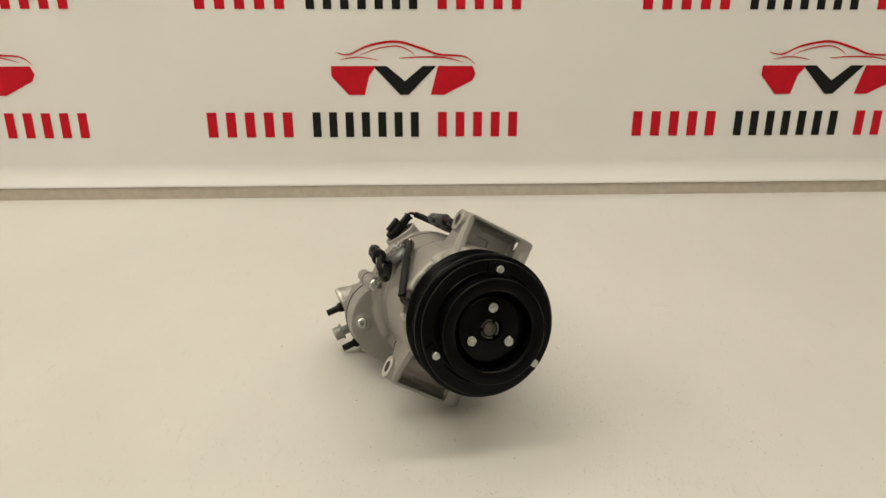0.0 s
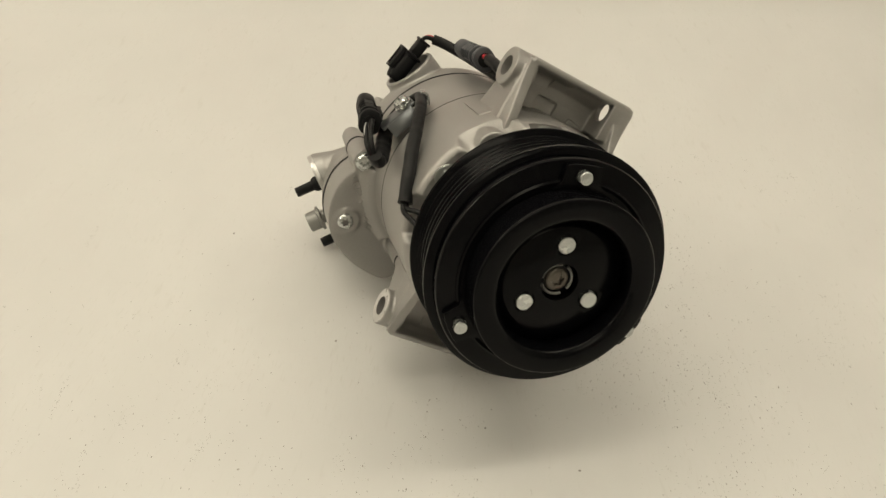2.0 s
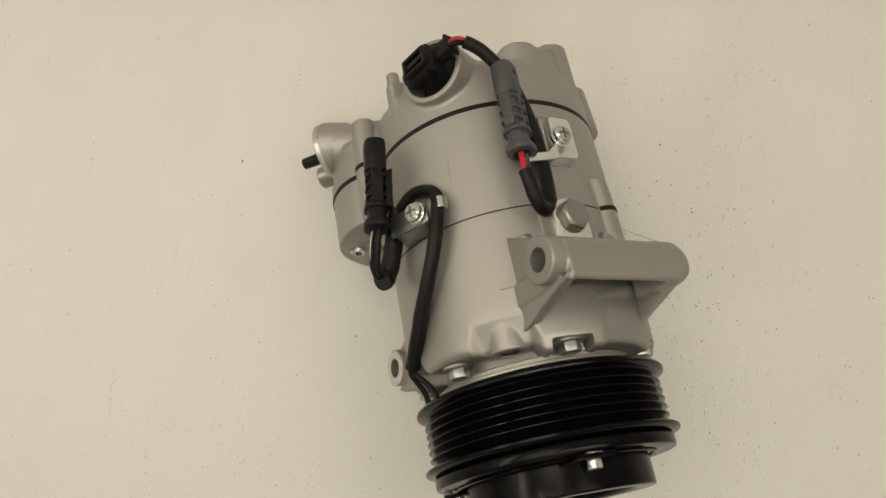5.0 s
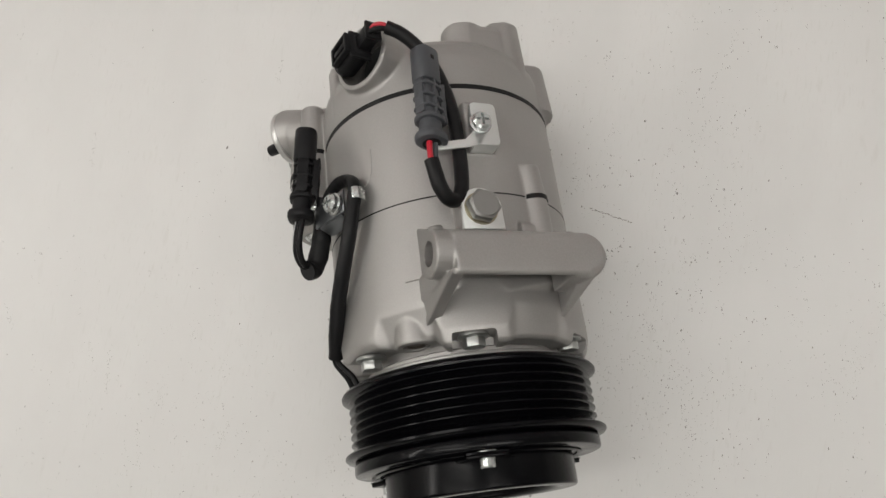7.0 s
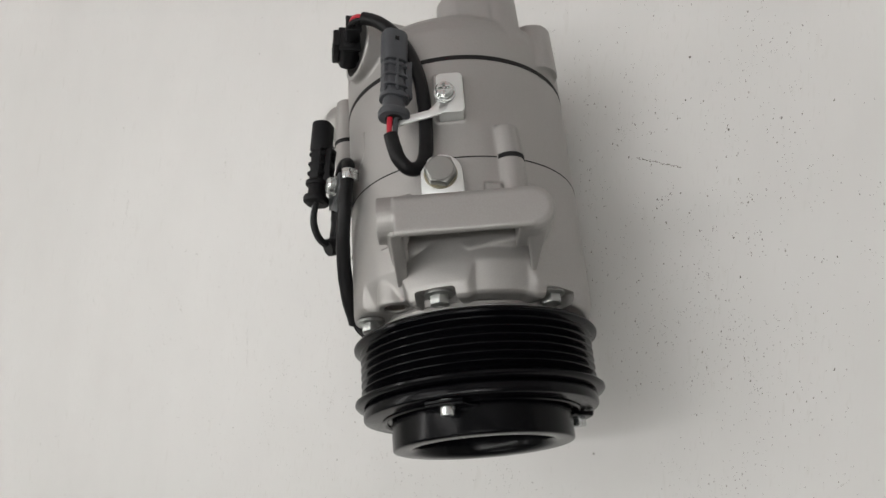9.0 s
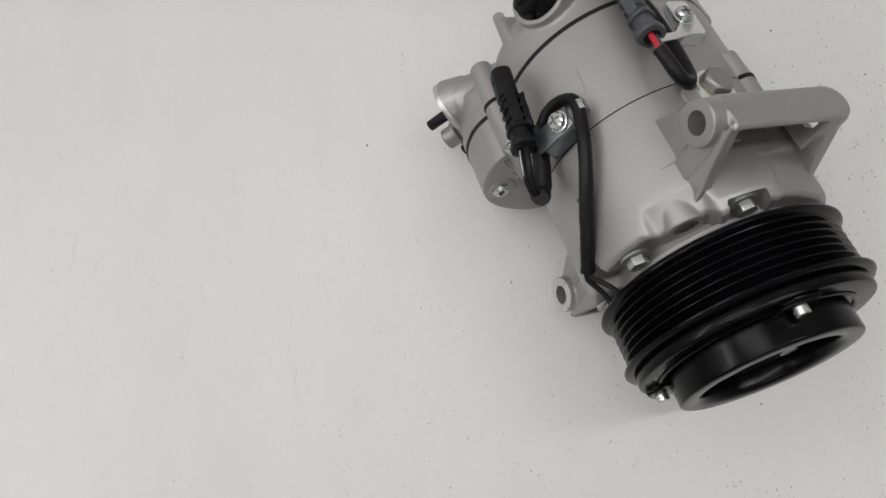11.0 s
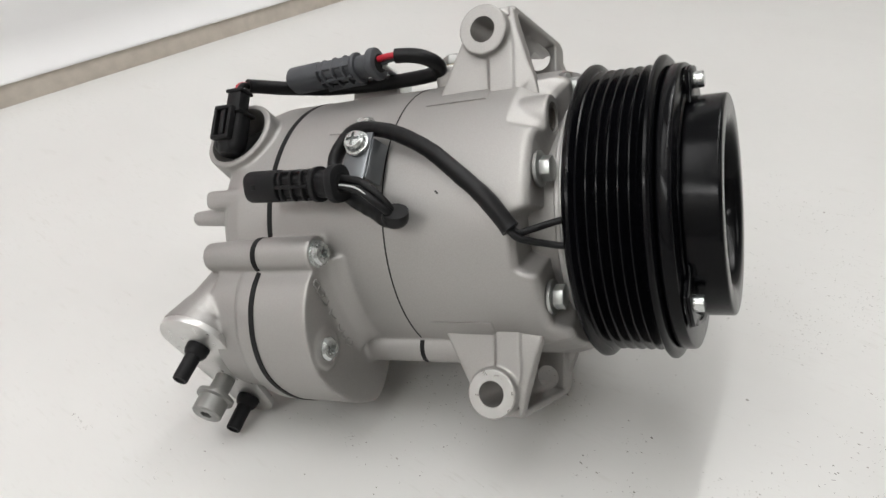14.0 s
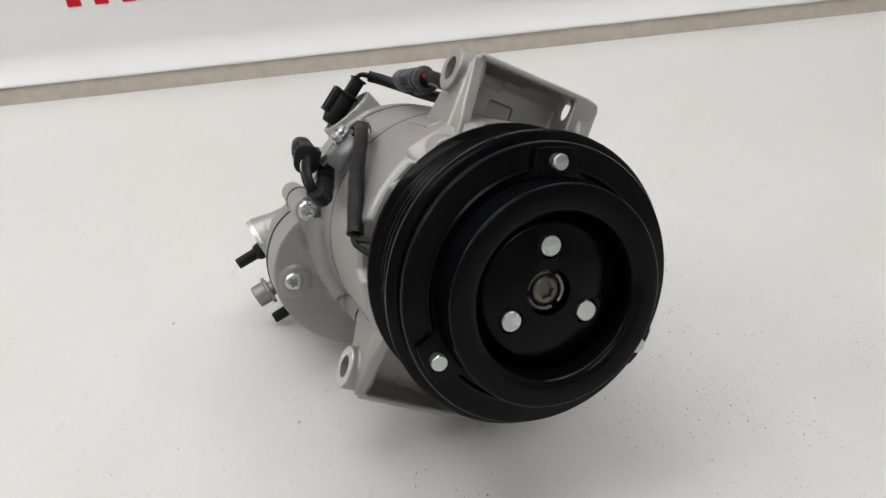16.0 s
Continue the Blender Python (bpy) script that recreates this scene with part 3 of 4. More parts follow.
def front_shell():
    """The housing's drum; its front rim rises and falls round the bolts."""
    bm, rings = bmesh.new(), []
    for k in range(360):
        slope, r, face = rim_at(k)
        profile = [(30, 110.6), (57, 110.6), (57, 90), (57, slope + 4), (56.9 - 0.03 * (57 - r), slope), (r + 0.45 * (57 - r), (slope + face) / 2 + 1), (r, face + 1.6), (r - 1.8, face), (30, face)]
        c, s = math.cos(radians(k)), math.sin(radians(k))
        rings.append([bm.verts.new((q * c, y, q * s)) for q, y in profile])
    for p, q in zip(rings, rings[1:] + rings[:1]):
        for i in range(len(p)):
            j = (i + 1) % len(p)
            bm.faces.new((p[i], p[j], q[j], q[i]))
    return bm


solids = [front_shell(),
          rod(polar(47.5, 135.6, 50.0), polar(48.0, 135.6, 74), 8.4, 7.8, 40),
          rod(polar(54.6, 67, 91), polar(54.6, 67, 110.6), 6.6), rod(polar(57.5, 248, 84), polar(57.5, 248, 110.6), 6.9),
          rod(polar(55.0, 330, 84), polar(55.0, 330, 109.3), 6.0),
          block((-10, 98, 58.5), (18, 16, 9), 2.0),
          # small lugs behind the bracket
          hull([(8.5, 80, 60), (17.5, 80, 58.6), (9, 95, 60), (16, 95, 58.4), (9.2, 98, 55), (17, 98, 52), (7.6, 80, 50), (18.6, 80, 50)]),
          rod(polar(54, 117, 84), polar(54, 117.4, 96.2), 5.4, 4.6), rod(polar(52, 59.2, 95), polar(59, 59.2, 95.6), 3.0, 2.2, 24)]
for s in (1, -1):
    # foot of the bracket
    solids.append(hull([(-33, 64, 45 * s), (-29, 57, 47 * s), (-31, 92, 44 * s), (-28, 70, 52 * s), (-28, 88, 54 * s), (24, 70, 56 * s), (24, 88, 56 * s), (31, 66, 44 * s), (31, 92, 44 * s), (0, 58, 50 * s), (0, 66, 57.4 * s)]))
cuts = []
for a in (47, 107, 287, 347):
    cuts.append(moved(block((54, 42, 0), (20, 17.4, 18.0), 1.2), pose(0, 0, 0, 0, -a, 0)))
cuts.append(rod(polar(47.5, 135.6, 40), polar(47.5, 135.6, 62), 5.7, None, 40))
front = cast("front_housing", solids, ALU, None, "bead-blasted cast aluminium front housing", 0.6, 4, cuts)
for a, seat in BOLTS.items():
    p = polar(49.4, a, seat + 0.2)
    q = polar(49.4, a, 40)
    head = merged(spun(p, q, [(0.01, 0.0), (6.2, 0.0), (6.4, 0.4), (6.4, 1.3), (5.6, 1.8), (0.01, 2.0)], 28), rod(polar(49.4, a, seat - 1.4), polar(49.4, a, seat - 5.4), 4.7, None, 6, 0.4))
    part("flange_bolt", head, BOLT, front, "zinc-plated hexagon flange bolt")
plug_profile = [(0.01, 0.0), (5.4, 0.0), (5.4, 3.6), (4.0, 4.0), (3.2, 3.2), (0.01, 3.0)]
part("plug", spun(polar(47.5, 135.6, 54.4), polar(47.5, 135.6, 40), plug_profile, 28), BROWN_STEEL, front, "recessed threaded plug")


def mounting_bracket(s, x1):
    """A hollow bridge with two bolt bosses; s is +1 above the body and -1 below it."""
    y0, z0, r = 76.0, 69.0 * s, 9.7
    bar = [(y, z * s) for y, z in ((81.4, 50), (85.7, 50), (85.7, 66), (84.9, 73), (82.4, 77.6), (80.6, 78.8), (66.0, 78.8), (65, 77.8), (65, 76.2), (66.0, 75.6), (72, 75.2), (77.6, 73.4), (80.4, 69.6), (81.4, 64))]

    def web_side(outline, x):
        """A web that spreads towards its foot."""
        return hull([(x - 0.4 * max(0.0, (60 - z) / 17), y, z * s) for y, z in outline] + [(-26, y, z * s) for y, z in outline])

    def arc_of(radius):
        return [(x1 - 9.8 + radius * math.cos(radians(t)), 74 + radius * math.sin(radians(t))) for t in range(-90, 91, 15)]

    solids = [prism(bar, -30, 25.5, "X"), block((20.7, 74.5, 67.0 * s), (2.6, 19.0, 19.0), 0.4), rod((-37.2, y0, z0), (-25, y0, z0), r),
              prism([(20.2, 65)] + arc_of(9.6) + [(20.2, 84)], min(58 * s, 75 * s), max(58 * s, 75 * s), "Z"),
              hull([(20.2, 65, 75 * s), (20.2, 84, 75 * s), (20.2, 66, 78.8 * s), (20.2, 80.6, 78.8 * s)] + [(x, y, 75 * s) for x, y in arc_of(9.6)] + [(x, y, 77.6 * s) for x, y in arc_of(8.8)] + [(x, y, 78.8 * s) for x, y in arc_of(6.6)]),
              hull([(23.4, 67, 74 * s), (x1 - 4, 67, 74 * s), (x1 - 5, 83, 74 * s), (23.4, 83, 74 * s), (25.4, 56, 49 * s), (27.4, 56, 49 * s), (25, 92, 46 * s), (x1 - 5.5, 91, 44 * s), (x1 - 5.5, 66, 44 * s)]),
              web_side(((75, 42), (97.5, 42), (97, 46.5), (85.7, 61), (85.7, 69), (75, 72)), -32.6),
              web_side(((65.4, 42), (75.4, 42), (75.4, 72), (66.3, 68), (65.4, 62)), -33.6),
              prism([(y, z * s) for y, z in ((56, 43), (67, 43), (67, 77.8), (65.4, 76.6), (63.8, 69), (60.6, 58), (57.6, 50))], -32.2, -27.2, "X"),
              hull([(-33.4, 65.6, 62 * s), (-29, 65.6, 62 * s), (-32.6, 62.5, 44 * s), (-30, 62.5, 44 * s), (-33.4, 70, 44 * s), (-29, 70, 44 * s)]),
              hull([(-33.6, 71, 67 * s), (-33.6, 71, 46 * s), (-27.2, 71, 67 * s), (-27.2, 71, 46 * s), (-32.2, 58.2, 50 * s), (-27.2, 57.8, 50 * s), (-32.2, 65.2, 74 * s), (-27.2, 65.0, 75 * s), (-33.0, 62.6, 45 * s)])]
    hole = rod((-60, y0, z0), (-10, y0, z0), 5.0, None, 36)
    # the far wall is thin and open behind, with a clear bolt hole
    cuts = [hole, rod((0, 73.2, 70.8 * s), (60, 73.2, 70.8 * s), 5.2, None, 36), block((40.0, 85.5, 66.6 * s), (36.2, 31.0, 16.8), 0.5)]
    if s > 0:
        cuts.append(block((-6.6, 80.9, 59.2), (12.6, 5.2, 9.6), 1.4))
    return solids, cuts


s_a, c_a = mounting_bracket(1, 35.5)
upper = cast("upper_mounting_bracket", s_a, ALU, None, "hollow cast mounting bracket with a bolt hole", 0.5, 6, c_a)
s_b, c_b = mounting_bracket(-1, 36.0)
lower = cast("lower_mounting_bracket", s_b, ALU, None, "hollow cast mounting bracket with a bolt hole", 0.5, 6, c_b)
for holder, z in ((upper, 69.0), (lower, -69.0)):
    ring = spun((-37.25, 76.0, z), (0, 76.0, z), [(5.1, 0.0), (9.0, 0.0), (9.3, 0.3), (9.3, 1.5), (5.1, 1.5)], 48)
    # upper face: the cast metal's darker tone stands in for its dimmer reflection
    part("boss_face", ring, ALU if z > 0 else MACHINED, holder, "machined boss face")

# middle housing with the side lobe
LOBE = [(-63.5, -21), (-67.2, -28), (-69.0, -37), (-67.6, -49), (-62.4, -60), (-53.4, -68.6), (-40, -75.3), (-25, -78.2), (-17, -77.0), (-11, -70), (-6, -58), (0, -40), (-30, -8), (-56, -8)]


def curved(outline):
    """The same outline with its bends rounded off."""
    ring = [(x, z, 0) for x, z in outline[-2:] + outline + outline[:2]]
    return [(p.x, p.y) for p in spline(ring, 5)[10:-10]]


mid = [lathe([(30, 108.6), (57, 108.6), (57, 164.6), (30, 164.6)], 128),
       prism(curved(LOBE), 137.6, 164.6, "Y"), rod((-60.5, 137.2, -14.6), (-60.5, 164.6, -14.6), 7.2),
       rod((-55.5, 136.6, -51.5), (-55.5, 150, -51.5), 7.6),
       rod(polar(54.6, 67, 108.6), polar(54.8, 68.5, 126), 6.6, 6.2), rod(polar(57.5, 248, 108.6), polar(57.5, 248, 142), 6.9),
       sector([(50, 126), (57.2, 129), (58.2, 132), (60.4, 135), (64.5, 137.6), (64.5, 142), (50, 142)], 196, 240),
       rod(polar(55.0, 330, 110.1), polar(55.0, 330, 150), 6.0),
       block((-3.5, 141, 57.5), (14, 24, 7), 1.5)]
middle = cast("middle_housing", mid, ALU, None, "bead-blasted cast aluminium middle housing", 0.7, 5)
part("seam_seal", merged(lathe([(40, 109.7), (57.1, 109.7), (57.1, 110.3), (40, 110.3)], 128), rod(polar(54.6, 67, 108.9), polar(54.6, 67, 111.0), 6.95), rod(polar(57.5, 248, 108.8), polar(57.5, 248, 110.8), 7.0)), RUBBER, middle, "thin dark seal line")
WIDE = [(x * 1.004 - 0.1, z * 1.004) for x, z in curved(LOBE)]
gasket = merged(lathe([(30, 162.5), (57.15, 162.5), (57.15, 164.9), (30, 164.9)], 128), prism(WIDE, 162.55, 164.85, "Y"), rod((-60.5, 162.52, -14.6), (-60.5, 164.88, -14.6), 7.35))
part("rear_gasket", gasket, RUBBER, None, "black rubber gasket")
# fine lines where the mould parts met
for lo, hi in ((97, 132.5), (-132.5, -97)):
    pad = sector([(54, 74.4), (57.1, 74.4), (57.5, 74.8), (57.55, 84), (57.3, 100), (54, 100)], lo, hi, 30)
    part("cast_pad", pad, ALU, front)
part("mould_line", tube([polar(57, 143.2, 141), polar(57, 143.4, 137), polar(57, 143.8, 131), polar(57, 145.4, 127), polar(57, 148, 124.6), polar(57, 151, 124)], 0.36, 8, 5), ALU, middle)
# a small dark knock on the drum
part("knock_mark", tube([polar(57.0, 173.2, 87.8), polar(57.05, 173.7, 87.2), polar(57.0, 174.3, 86.6)], 0.34, 6, 3), RUBBER, front, "small dark knock mark")
# raised cast marks that cannot be read
for k in range(9):
    if k in (3, 5):
        continue
    t = k / 8
    c = Vector((-61.5 + 21 * t, 137.3, -26.5 - 24 * t))
    turn = pose(0, 0, 0, 0, 42 - 24 * t + 90, 0)
    strokes = [block((q * 0.95, 0, 0), (0.5, 0.7, 3.6 if k % 3 else 2.6), 0.15) for q in (-1, 1)] + [block((0, 0, q * 1.5), (1.6, 0.7, 0.5), 0.15) for q in (-1, 1)]
    part("cast_mark", moved(merged(*strokes), Matrix.Translation(c) @ turn @ Matrix.Diagonal((1.25, 1, 1.3, 1))), ALU, middle)

# rear housing
DOWN = Vector((-0.656, 0, -0.755))
ALONG = Vector((0.755, 0, -0.656))


def port_at(d, along, y):
    return tuple(DOWN * d + ALONG * along + Vector((0, y, 0)))


OUT = Vector((-0.88, 0.0, 0.475)).normalized()
LIP_AT = Vector((-47.5, 188, 38.5))
REAR_LOBE = [(-63, -21), (-66.5, -28), (-67.6, -37), (-66, -49), (-60.4, -60), (-52, -67), (-38, -71.5), (-26, -73), (-17, -71), (-10, -64), (-4, -52), (0, -40), (-30, -8), (-56, -8)]
rear = [lathe([(10, 163.2), (57, 163.2), (57, 181), (55.5, 188), (51.5, 193), (45, 196), (10, 196)], 128),
        prism(curved(LOBE), 163.2, 172, "Y"), prism(curved(REAR_LOBE), 163.2, 186, "Y"), rod((-60.5, 163.2, -14.6), (-60.5, 191.5, -14.6), 7.0, 6.0),
        rod(port_at(30, -17, 182), port_at(72, -19, 193), 14.0, 13.0), rod(port_at(66, -19, 194), port_at(79.5, -19, 196), 12.0, 15.0), rod(port_at(40, 20, 194), port_at(79, 20, 196.5), 11, 7.5),
        rod(tuple(LIP_AT - OUT * 42 + Vector((0, -2, 0))), tuple(LIP_AT), 18.6, 16.6),
        rod((5, 180, 39), (5, 207.5, 40), 11.5, 10.5), block((12, 193, 41), (24, 28, 19), 4.0), rod((25, 180, 39), (25, 210.5, 41), 11, 9.6), rod((41.8, 168, 28), (41.8, 195, 28), 11.5, 10.5),
        rod((-48, 188, 3), (-48, 212, 3), 4.5, 3.2), block((-50, 185, 10), (12, 30, 8), 2)]
hole = rod(tuple(LIP_AT - OUT * 21), tuple(LIP_AT + OUT * 20), 14.2, None, 40)
rear_part = cast("rear_housing", rear, ALU, None, "bead-blasted cast aluminium rear housing", 0.7, 6, [hole])

# port flange with bolt and capped studs
outline = []
for c, r, a0, a1 in ((-18, 15.8, 100, 260), (25, 10.6, -80, 80)):
    for k in range(13):
        t = radians(a0 + (a1 - a0) * k / 12)
        outline.append((c + r * math.cos(t), 195.2 + r * math.sin(t)))
flange = prism(outline, 0, 3.0, "Z", 0.5)
FLANGE_POSE = Matrix(((ALONG.x, 0, DOWN.x, DOWN.x * 79), (0, 1, 0, 0), (ALONG.z, 0, DOWN.z, DOWN.z * 79), (0, 0, 0, 1)))
flange_part = part("port_flange", moved(flange, FLANGE_POSE), MACHINED, None, "bright oval port flange")
for along in (-15.4, 24.0):
    cap = spun(port_at(81.2, along, 195.2), port_at(110, along, 195.2), [(0.01, 0.0), (4.6, 0.0), (5.0, 1.2), (4.9, 3.4), (4.2, 5.0), (3.3, 5.6), (3.15, 16.6), (2.9, 17.0), (2.2, 17.0), (2.0, 16.2), (0.01, 16.2)], 26)
    part("stud_cap", cap, PLASTIC, flange_part, "black plastic stud cap")
sock = [(3.1 * math.cos(radians(30 * k)) * (1 if k % 2 else 0.72), 3.1 * math.sin(radians(30 * k)) * (1 if k % 2 else 0.72)) for k in range(12)]
m, _ = aim(port_at(100.4, 8.2, 197.6), port_at(110, 8.2, 197.6))
body = spun(port_at(79, 8.2, 197.6), port_at(110, 8.2, 197.6), [(0.01, 0.0), (4.4, 0.0), (4.4, 11.5), (8.2, 12.0), (8.2, 13.6), (6.6, 14.2), (6.5, 20.8), (5.9, 21.4), (0.01, 21.4)], 36)
me = baked(body, 0, 0, [moved(prism(sock, -3.2, 2, "Z"), m)])
me.transform(LOCAL)
link("flange_bolt", me, DULL_STEEL, flange_part, "grey steel bolt with a star socket")


def pan_screw(name, at, way, r, parent, label, slots=6):
    """A round-headed screw with a star or cross socket."""
    at, way = Vector(at), Vector(way).normalized()
    head = spun(tuple(at), tuple(at + way), [(0.01, 0.0), (r * 1.18, 0.0), (r * 1.18, 1.1), (r, 1.3), (r, 3.2), (r * 0.8, 4.2), (0.01, 4.6)], 32)
    m, _ = aim(at + way * 4.4, at + way * 8)
    if slots == 6:
        s = [(0.62 * r * math.cos(radians(30 * k)) * (1 if k % 2 else 0.6), 0.62 * r * math.sin(radians(30 * k)) * (1 if k % 2 else 0.6)) for k in range(12)]
        knives = [moved(prism(s, -2.6, 3, "Z"), m)]
    else:
        knives = [moved(block((0, 0, 0.3), (r * 1.3, r * 0.28, 3.6), 0), m), moved(block((0, 0, 0.3), (r * 0.28, r * 1.3, 3.6), 0), m)]
    me = baked(head, 0, 0, knives)
    me.transform(LOCAL)
    return link(name, me, ZINC, parent, label)


for at in ((-61.3, 137.8, -14.6), (-56.0, 138.6, -51.7)):
    pan_screw("screw", at, (-0.12, -1, 0), 4.6, middle, "zinc screw with a star socket")

# large bolt on the pad behind the upper bracket
part("bolt_pad", prism([(-9.4 + 9.0 * math.cos(radians(t)), 99.8 + 9.0 * math.sin(radians(t))) for t in range(0, 181, 15)] + [(-18.6, 90), (-0.2, 90)], 60.8, 63.2, "Z", 0.5), BRIGHT_ZINC, front, "pale machined pad")
hexa = moved(rod((0, 0, 63.6), (0, 0, 68.0), 7.3, None, 6, 0.7), pose(-9.9, 99.2, 0, 0, 0, 18))
large = part("large_bolt", merged(hexa, rod((-9.9, 99.2, 67.8), (-9.9, 99.2, 68.5), 6.2, 5.5, 32)), DULL_STEEL, front, "large zinc hexagon bolt")
part("bolt_washer", rod((-9.9, 99.2, 63.0), (-9.9, 99.2, 63.8), 7.4, 7.2, 36), YELLOW_ZINC, large, "yellowish plated bolt collar")


# ---- wiring ----
def plug(name, a, b, side, mat, label, mark, latch):
    """A two-part plug from a (closed end) to b (wire end); side is its broad direction, mark and latch the faces that carry them."""
    a, b = Vector(a), Vector(b)
    y = (b - a).normalized()
    z = Vector(side)
    z = (z - y * z.dot(y)).normalized()
    x = y.cross(z)
    m = Matrix((x, y, z)).transposed().to_4x4()
    m.translation = a
    n = (b - a).length
    p = part(name, moved(merged(prism(rounded(10.0, 12.2, 4.2), 0, n * 0.36, "Y", 0.9), prism(rounded(6.8, 9.0, 2.2), n * 0.34, n * 0.76, "Y"), prism(rounded(8.2, 10.2, 3.8), n * 0.7, n * 0.95, "Y")), m), mat, None, label)
    for y0, w, h, r, d in ((0.41, 9.2, 11.4, 2.6, 1.3), (0.53, 9.4, 11.6, 2.6, 1.2), (0.645, 9.4, 11.6, 2.6, 1.2), (0.755, 11.0, 13.0, 4.6, 2.2)):
        part("plug_rib", moved(prism(rounded(w, h, r), n * y0 - d / 2, n * y0 + d / 2, "Y", 0.35), m), mat, p)
    part("plug_collar", moved(prism(rounded(11.8, 14.0, 5.2, 6), n * 0.9, n * 0.985, "Y", 1.1), m), mat, p)
    for q in (-1, 1):
        part("side_rail", moved(block((q * 3.9, n * 0.53, 0), (1.6, n * 0.36, 1.3), 0.3), m), mat, p)
        part("edge_rail", moved(block((0, n * 0.53, q * 5.0), (5.0, n * 0.37, 1.3), 0.3), m), mat, p)
    at = Vector(latch)
    across = Vector((abs(at.z), 0, abs(at.x)))
    grip = [block(at * (6.0 if at.z else 5.6) + across * q * 2.6 + Vector((0, n * 0.54, 0)), (3.2 * abs(at.x) + 1.2 * across.x, n * 0.4, 3.2 * abs(at.z) + 1.2 * across.z), 0.3) for q in (-1, 1)]
    grip += [block(at * (7.2 if at.z else 6.8) + Vector((0, n * q, 0)), (1.2 * abs(at.x) + 6.4 * across.x, n * 0.07, 1.2 * abs(at.z) + 6.4 * across.z), 0.3) for q in (0.36, 0.54, 0.72)]
    part("latch", moved(merged(*grip), m), mat, p)
    part("wire_seal", moved(rod((0, n * 0.96, 0), (0, n * 0.99, 0), 4.0, 3.9, 24), m), RUBBER, p)
    part("lock_mark", moved(block((mark * 4.9, n * 0.12, 0.4), (0.6, 2.2, 2.0), 0.2), m), RUBBER, p)
    return p


grey_plug = plug("grey_plug", (-26.4, 173.6, 64.4), (-28.6, 126.2, 65.4), (-0.9, 0, 0.45), GREY_PLASTIC, "dark grey plastic cable plug", -1, (0, 0, -1))
black_plug = plug("black_plug", (-69.4, 161.5, 12.0), (-74.0, 115.6, 10.0), (-0.25, 0, 1), PLASTIC, "black plastic cable plug", 1, (-1, 0, 0))
part("red_wire", tube([(-30.0, 128, 66.6), (-30.6, 122, 67.2), (-30.6, 115, 67.0)], 1.25), RED_WIRE, grey_plug, "red wire")
part("grey_wire", tube([(-27.2, 128, 65.8), (-28.0, 122, 66.4), (-28.6, 115, 66.4)], 1.2), GREY_PLASTIC, grey_plug, "dark grey wire")
LOOP = [(-30.2, 118.2, 66.8), (-29.0, 112, 66.4), (-27.2, 106.6, 65.2), (-23.6, 103.0, 63.2), (-19.2, 103.8, 61.4), (-16.2, 109, 60.8), (-15.0, 120, 60.6), (-14.8, 134, 60.6),
        (-15.8, 148, 60.8), (-18.5, 160, 61.0), (-22.5, 170, 61.4), (-28.5, 179, 61.6), (-35.0, 184.8, 61.6), (-41.4, 187.8, 61.0)]
part("cable_sleeve", tube(LOOP, 3.0, 18, 8, 1.08, 0.03), SLEEVE, grey_plug, "black sleeved cable loop")

# plug in the control valve port: a body, a slotted latch frame and a wire spout
vm = Matrix.Translation((-52.6, 187.4, 40.6)) @ pose(0, 0, 0, 0, 13, 0)
valve = part("valve_plug", moved(merged(block((1.4, 0, -1.4), (9.6, 12.6, 19), 3.0, None, 3), rod((1.4, 0, -12), (1.4, 0, -6), 4.6, 6.2, 24, 0.8)), vm), PLASTIC, None, "black plug in the control valve port")
part("wire_spout", moved(merged(block((2.6, 0.8, 12.4), (7.0, 8.2, 11.0), 1.8), block((2.6, 0.8, 17.4), (7.8, 9.0, 1.6), 0.5)), vm), PLASTIC, valve)
part("plug_rib", moved(block((1.4, 0, 6.6), (10.8, 13.8, 1.8), 0.7), vm), PLASTIC, valve)
frame_bars = [block((-5.0, q, 0.4), (3.0, 1.7, 14.5), 0.5) for q in (-4.0, 4.0)] + [block((-5.2, 0, q), (3.0, 9.0, 1.8), 0.5) for q in (-6.2, 7.0)] + [block((-5.4, 0, 0.6), (1.4, 2.6, 11.0), 0.4)]
part("latch_frame", moved(merged(*frame_bars), vm), PLASTIC, valve, "slotted black latch frame")
part("red_wire", tube([(-47.2, 188.6, 57.6), (-45.8, 189.0, 60.2), (-43.0, 188.6, 61.6), (-40.4, 187.6, 61.2)], 1.1), RED_WIRE, valve, "red wire")
part("black_wire", tube([(-48.0, 186.8, 57.6), (-46.2, 186.6, 60.0), (-43.0, 187.0, 60.8), (-40.4, 187.2, 60.6)], 1.3), SLEEVE, valve)
part("control_valve", spun(tuple(LIP_AT - OUT * 20.6), tuple(LIP_AT + OUT * 20), [(0.01, 0.0), (13.6, 0.0), (13.6, 6.0), (10.5, 9.0), (0.01, 9.5)], 36), RUBBER, rear_part, "dark control valve in its port")

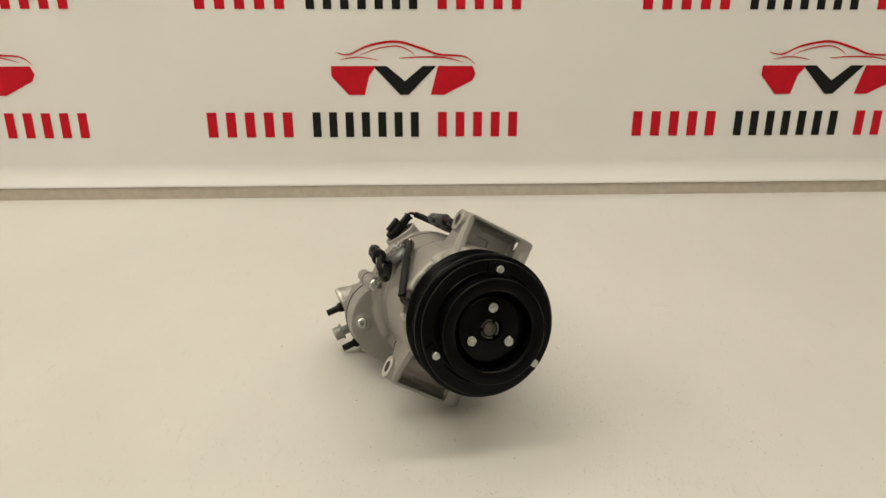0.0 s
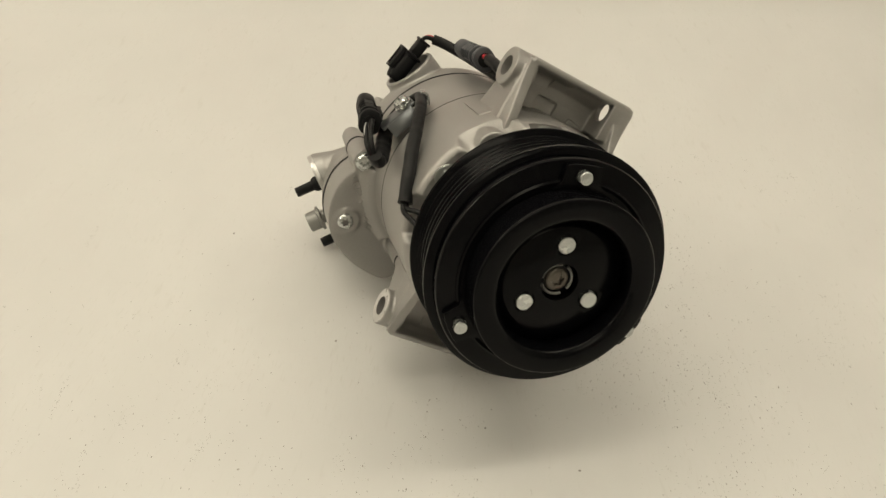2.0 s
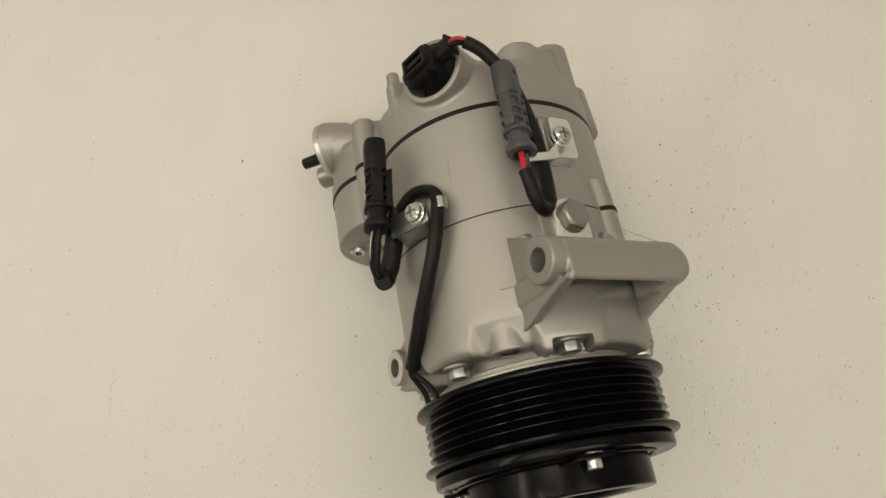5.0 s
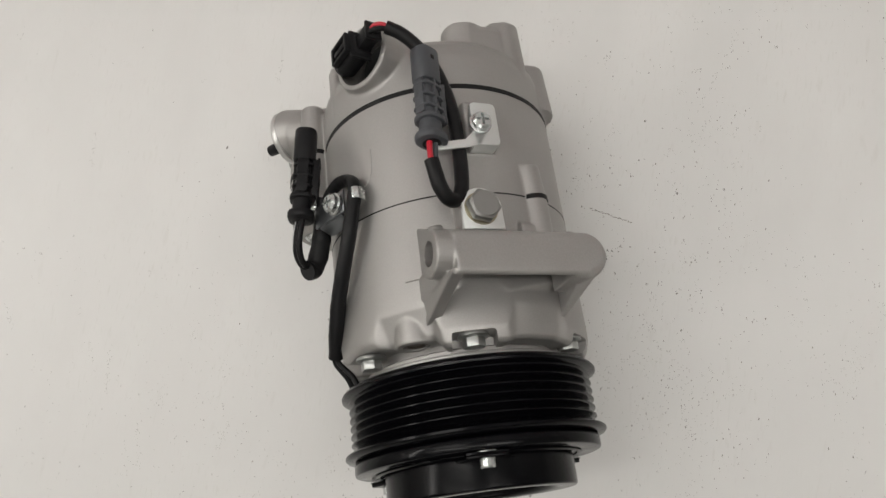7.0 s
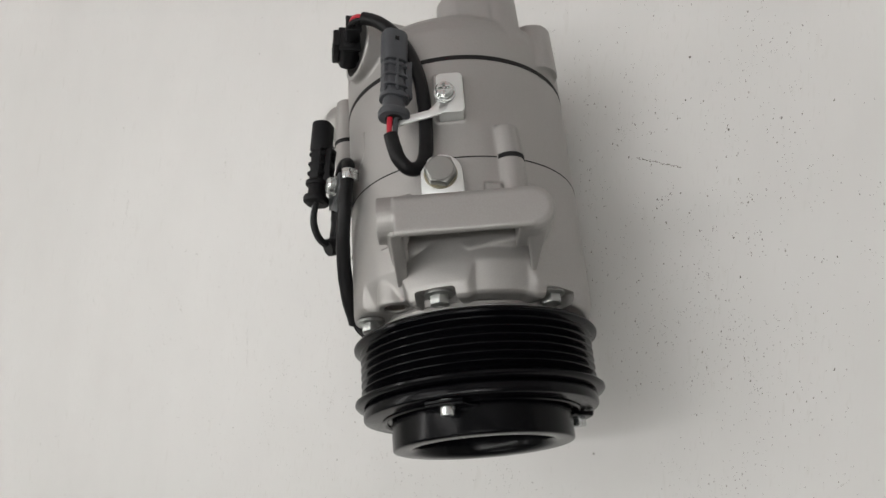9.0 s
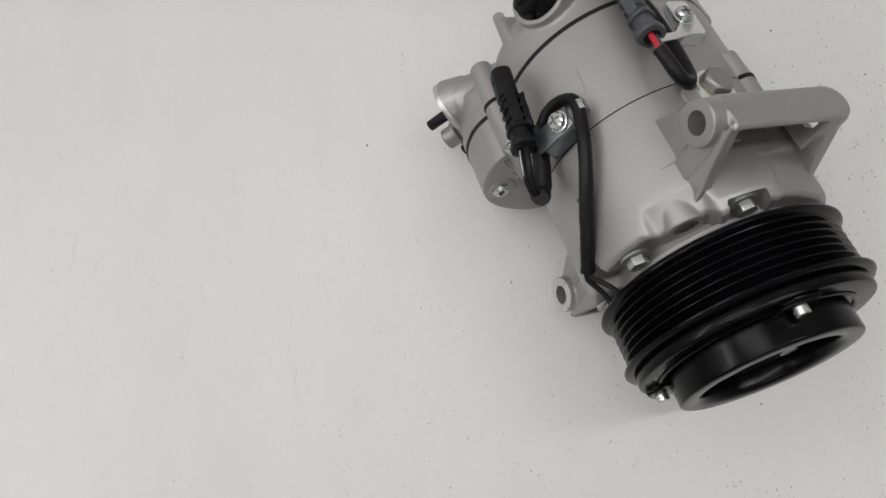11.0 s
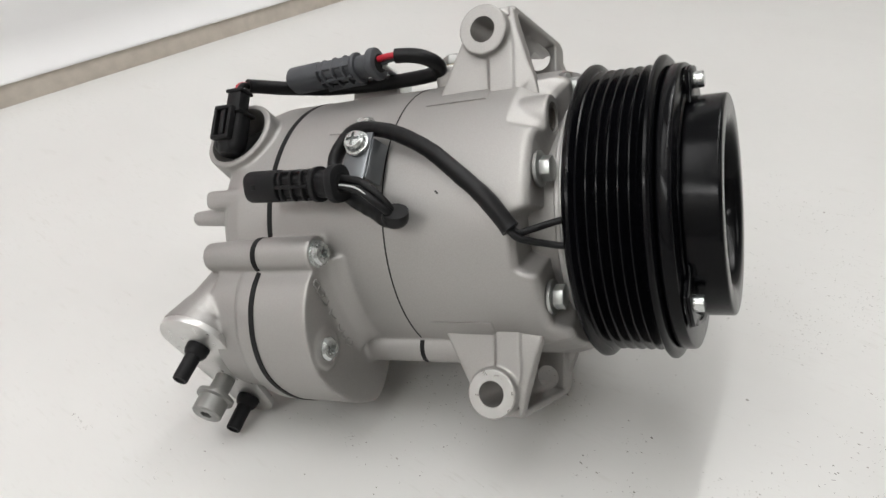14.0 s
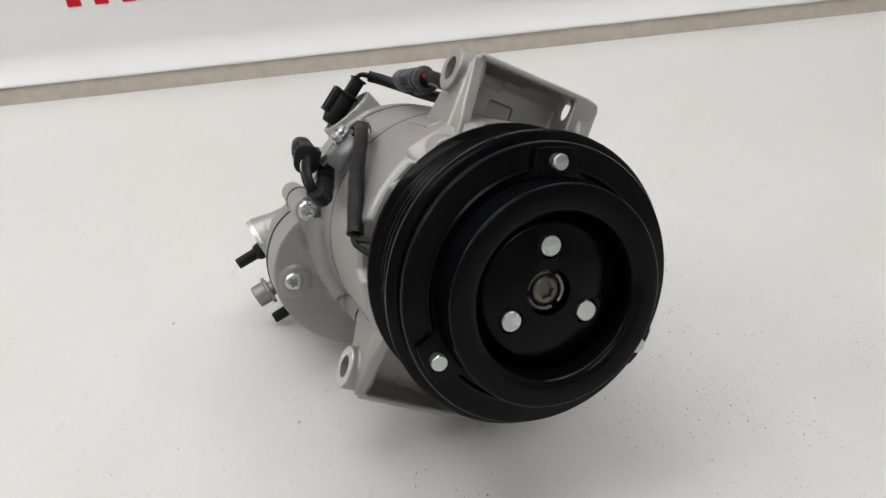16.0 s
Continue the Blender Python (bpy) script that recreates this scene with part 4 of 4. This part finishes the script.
MAIN = [(-61.6, 126.0, 11), (-58.6, 130.0, 20.0), (-55.0, 128.2, 28.0), (-54.0, 121.8, 32.8), (-55.8, 109.6, 31.2), (-57.4, 98.9, 27.2), (-59.0, 87.6, 20.8), (-59.8, 76.9, 12.0), (-59.4, 66.9, 2.8), (-57.8, 58.4, -8.4)]
main_sleeve = part("coil_cable_sleeve", tube(MAIN, 2.95, 20, 10, 1.12, 0.05, 0.12), SLEEVE, None, "black sleeved coil cable over the housing")
part("coil_wire", tube([(-57.6, 62, -4.0), (-57.0, 56.5, -9.4), (-54.2, 52.4, -8.6), (-51.4, 48.5, -7.2), (-50.0, 44.5, -6.0), (-49.4, 40.0, -5.0)], 1.25), SLEEVE, main_sleeve, "black coil wire")
part("coil_wire", tube([(-58.6, 62, -5.0), (-58.0, 56.5, -11.0), (-54.8, 52.4, -12.6), (-51.8, 48.5, -13.4), (-50.2, 44.5, -14.2), (-49.2, 40.0, -14.6)], 1.25), SLEEVE, main_sleeve, "black coil wire")
part("plug_wire", tube([(-73.4, 117, 11.8), (-75.0, 108, 10.0), (-74.2, 102.0, 5.6), (-71.8, 98.8, 1.4), (-69.0, 98.8, -1.2)], 1.45), SLEEVE, black_plug, "black wire")
part("plug_wire", tube([(-74.6, 117, 8.8), (-76.2, 108, 6.8), (-75.0, 102.0, 2.6), (-72.2, 98.8, -0.8), (-69.0, 99.2, -2.6)], 1.45), SLEEVE, black_plug, "black wire")
part("wire_stripe", tube([(-76.0, 116, 9.2), (-77.5, 108.2, 7.6), (-76.3, 102.6, 3.6), (-73.8, 99.2, 0.6)], 0.32, 8), GREY_WIRE, black_plug, "pale stripe on the wire")
part("taped_loop", tube([(-70.2, 96.6, -0.8), (-67.4, 98.2, -3.0), (-65.0, 102.4, -2.8), (-63.8, 108, 0.2), (-63.0, 115, 3.8), (-62.4, 122, 7.8), (-62.0, 128, 11)], 3.5, 18, 8, 1.3, 0.08, -0.06), SLEEVE, main_sleeve, "taped black cable loop")

# sheet-metal cable clips
n2 = Vector((-0.92, 0, 0.39))
t2 = Vector((0.39, 0, 0.92))


def clip_pose(centre):
    m = Matrix((n2, Vector((0, 1, 0)), t2)).transposed().to_4x4()
    m.translation = centre
    return m


side_clip = part("cable_clip", moved(merged(block((0, 0, -4), (1.3, 10.6, 22), 0.5), block((-3.4, -6.6, -4), (1.2, 7.4, 17), 0.5, pose(0, 0, 0, 0, 0, -70))), clip_pose((-61.1, 117.2, 23.8))), CLIP, None, "bright sheet-metal cable clip")
strap = [(-56.4, 36.4), (-54.8, 37.1), (-52.8, 37.0), (-50.6, 35.2), (-49.5, 32.6)]
part("clip_strap", prism(strap + [(x + 0.3, z - 1.2) for x, z in reversed(strap)], 115.6, 120.8, "Y", 0.3), ZINC, side_clip, "bent strap over the cable")
pan_screw("screw", (-61.4, 117.2, 25.8), n2, 4.2, side_clip, "zinc cross-head screw", 4)
top_clip = part("cable_clip", merged(moved(prism(rounded(12.0, 21, 2.4), -0.8, 0.8, "Z", 0.3), Matrix.Translation((-2.8, 139.2, 64.0))), block((-3.0, 129.4, 60.4), (11.0, 1.4, 7.2), 0.5), block((-3.0, 143, 59.6), (9, 12, 8.4), 1)), BRIGHT_ZINC, None, "bright sheet-metal cable clip")
strap = prism([(-6, 128.8), (-2, 134.8), (-8.5, 135.3), (-13, 130.8), (-27, 128.0), (-28, 124.0), (-14, 126.6)], 63.6, 64.8, "Z", 0.4)
part("clip_arm", strap, BRIGHT_ZINC, top_clip)
pan_screw("screw", (-5.2, 138.7, 64.8), (-0.06, 0, 1), 4.2, top_clip, "zinc cross-head screw", 4)
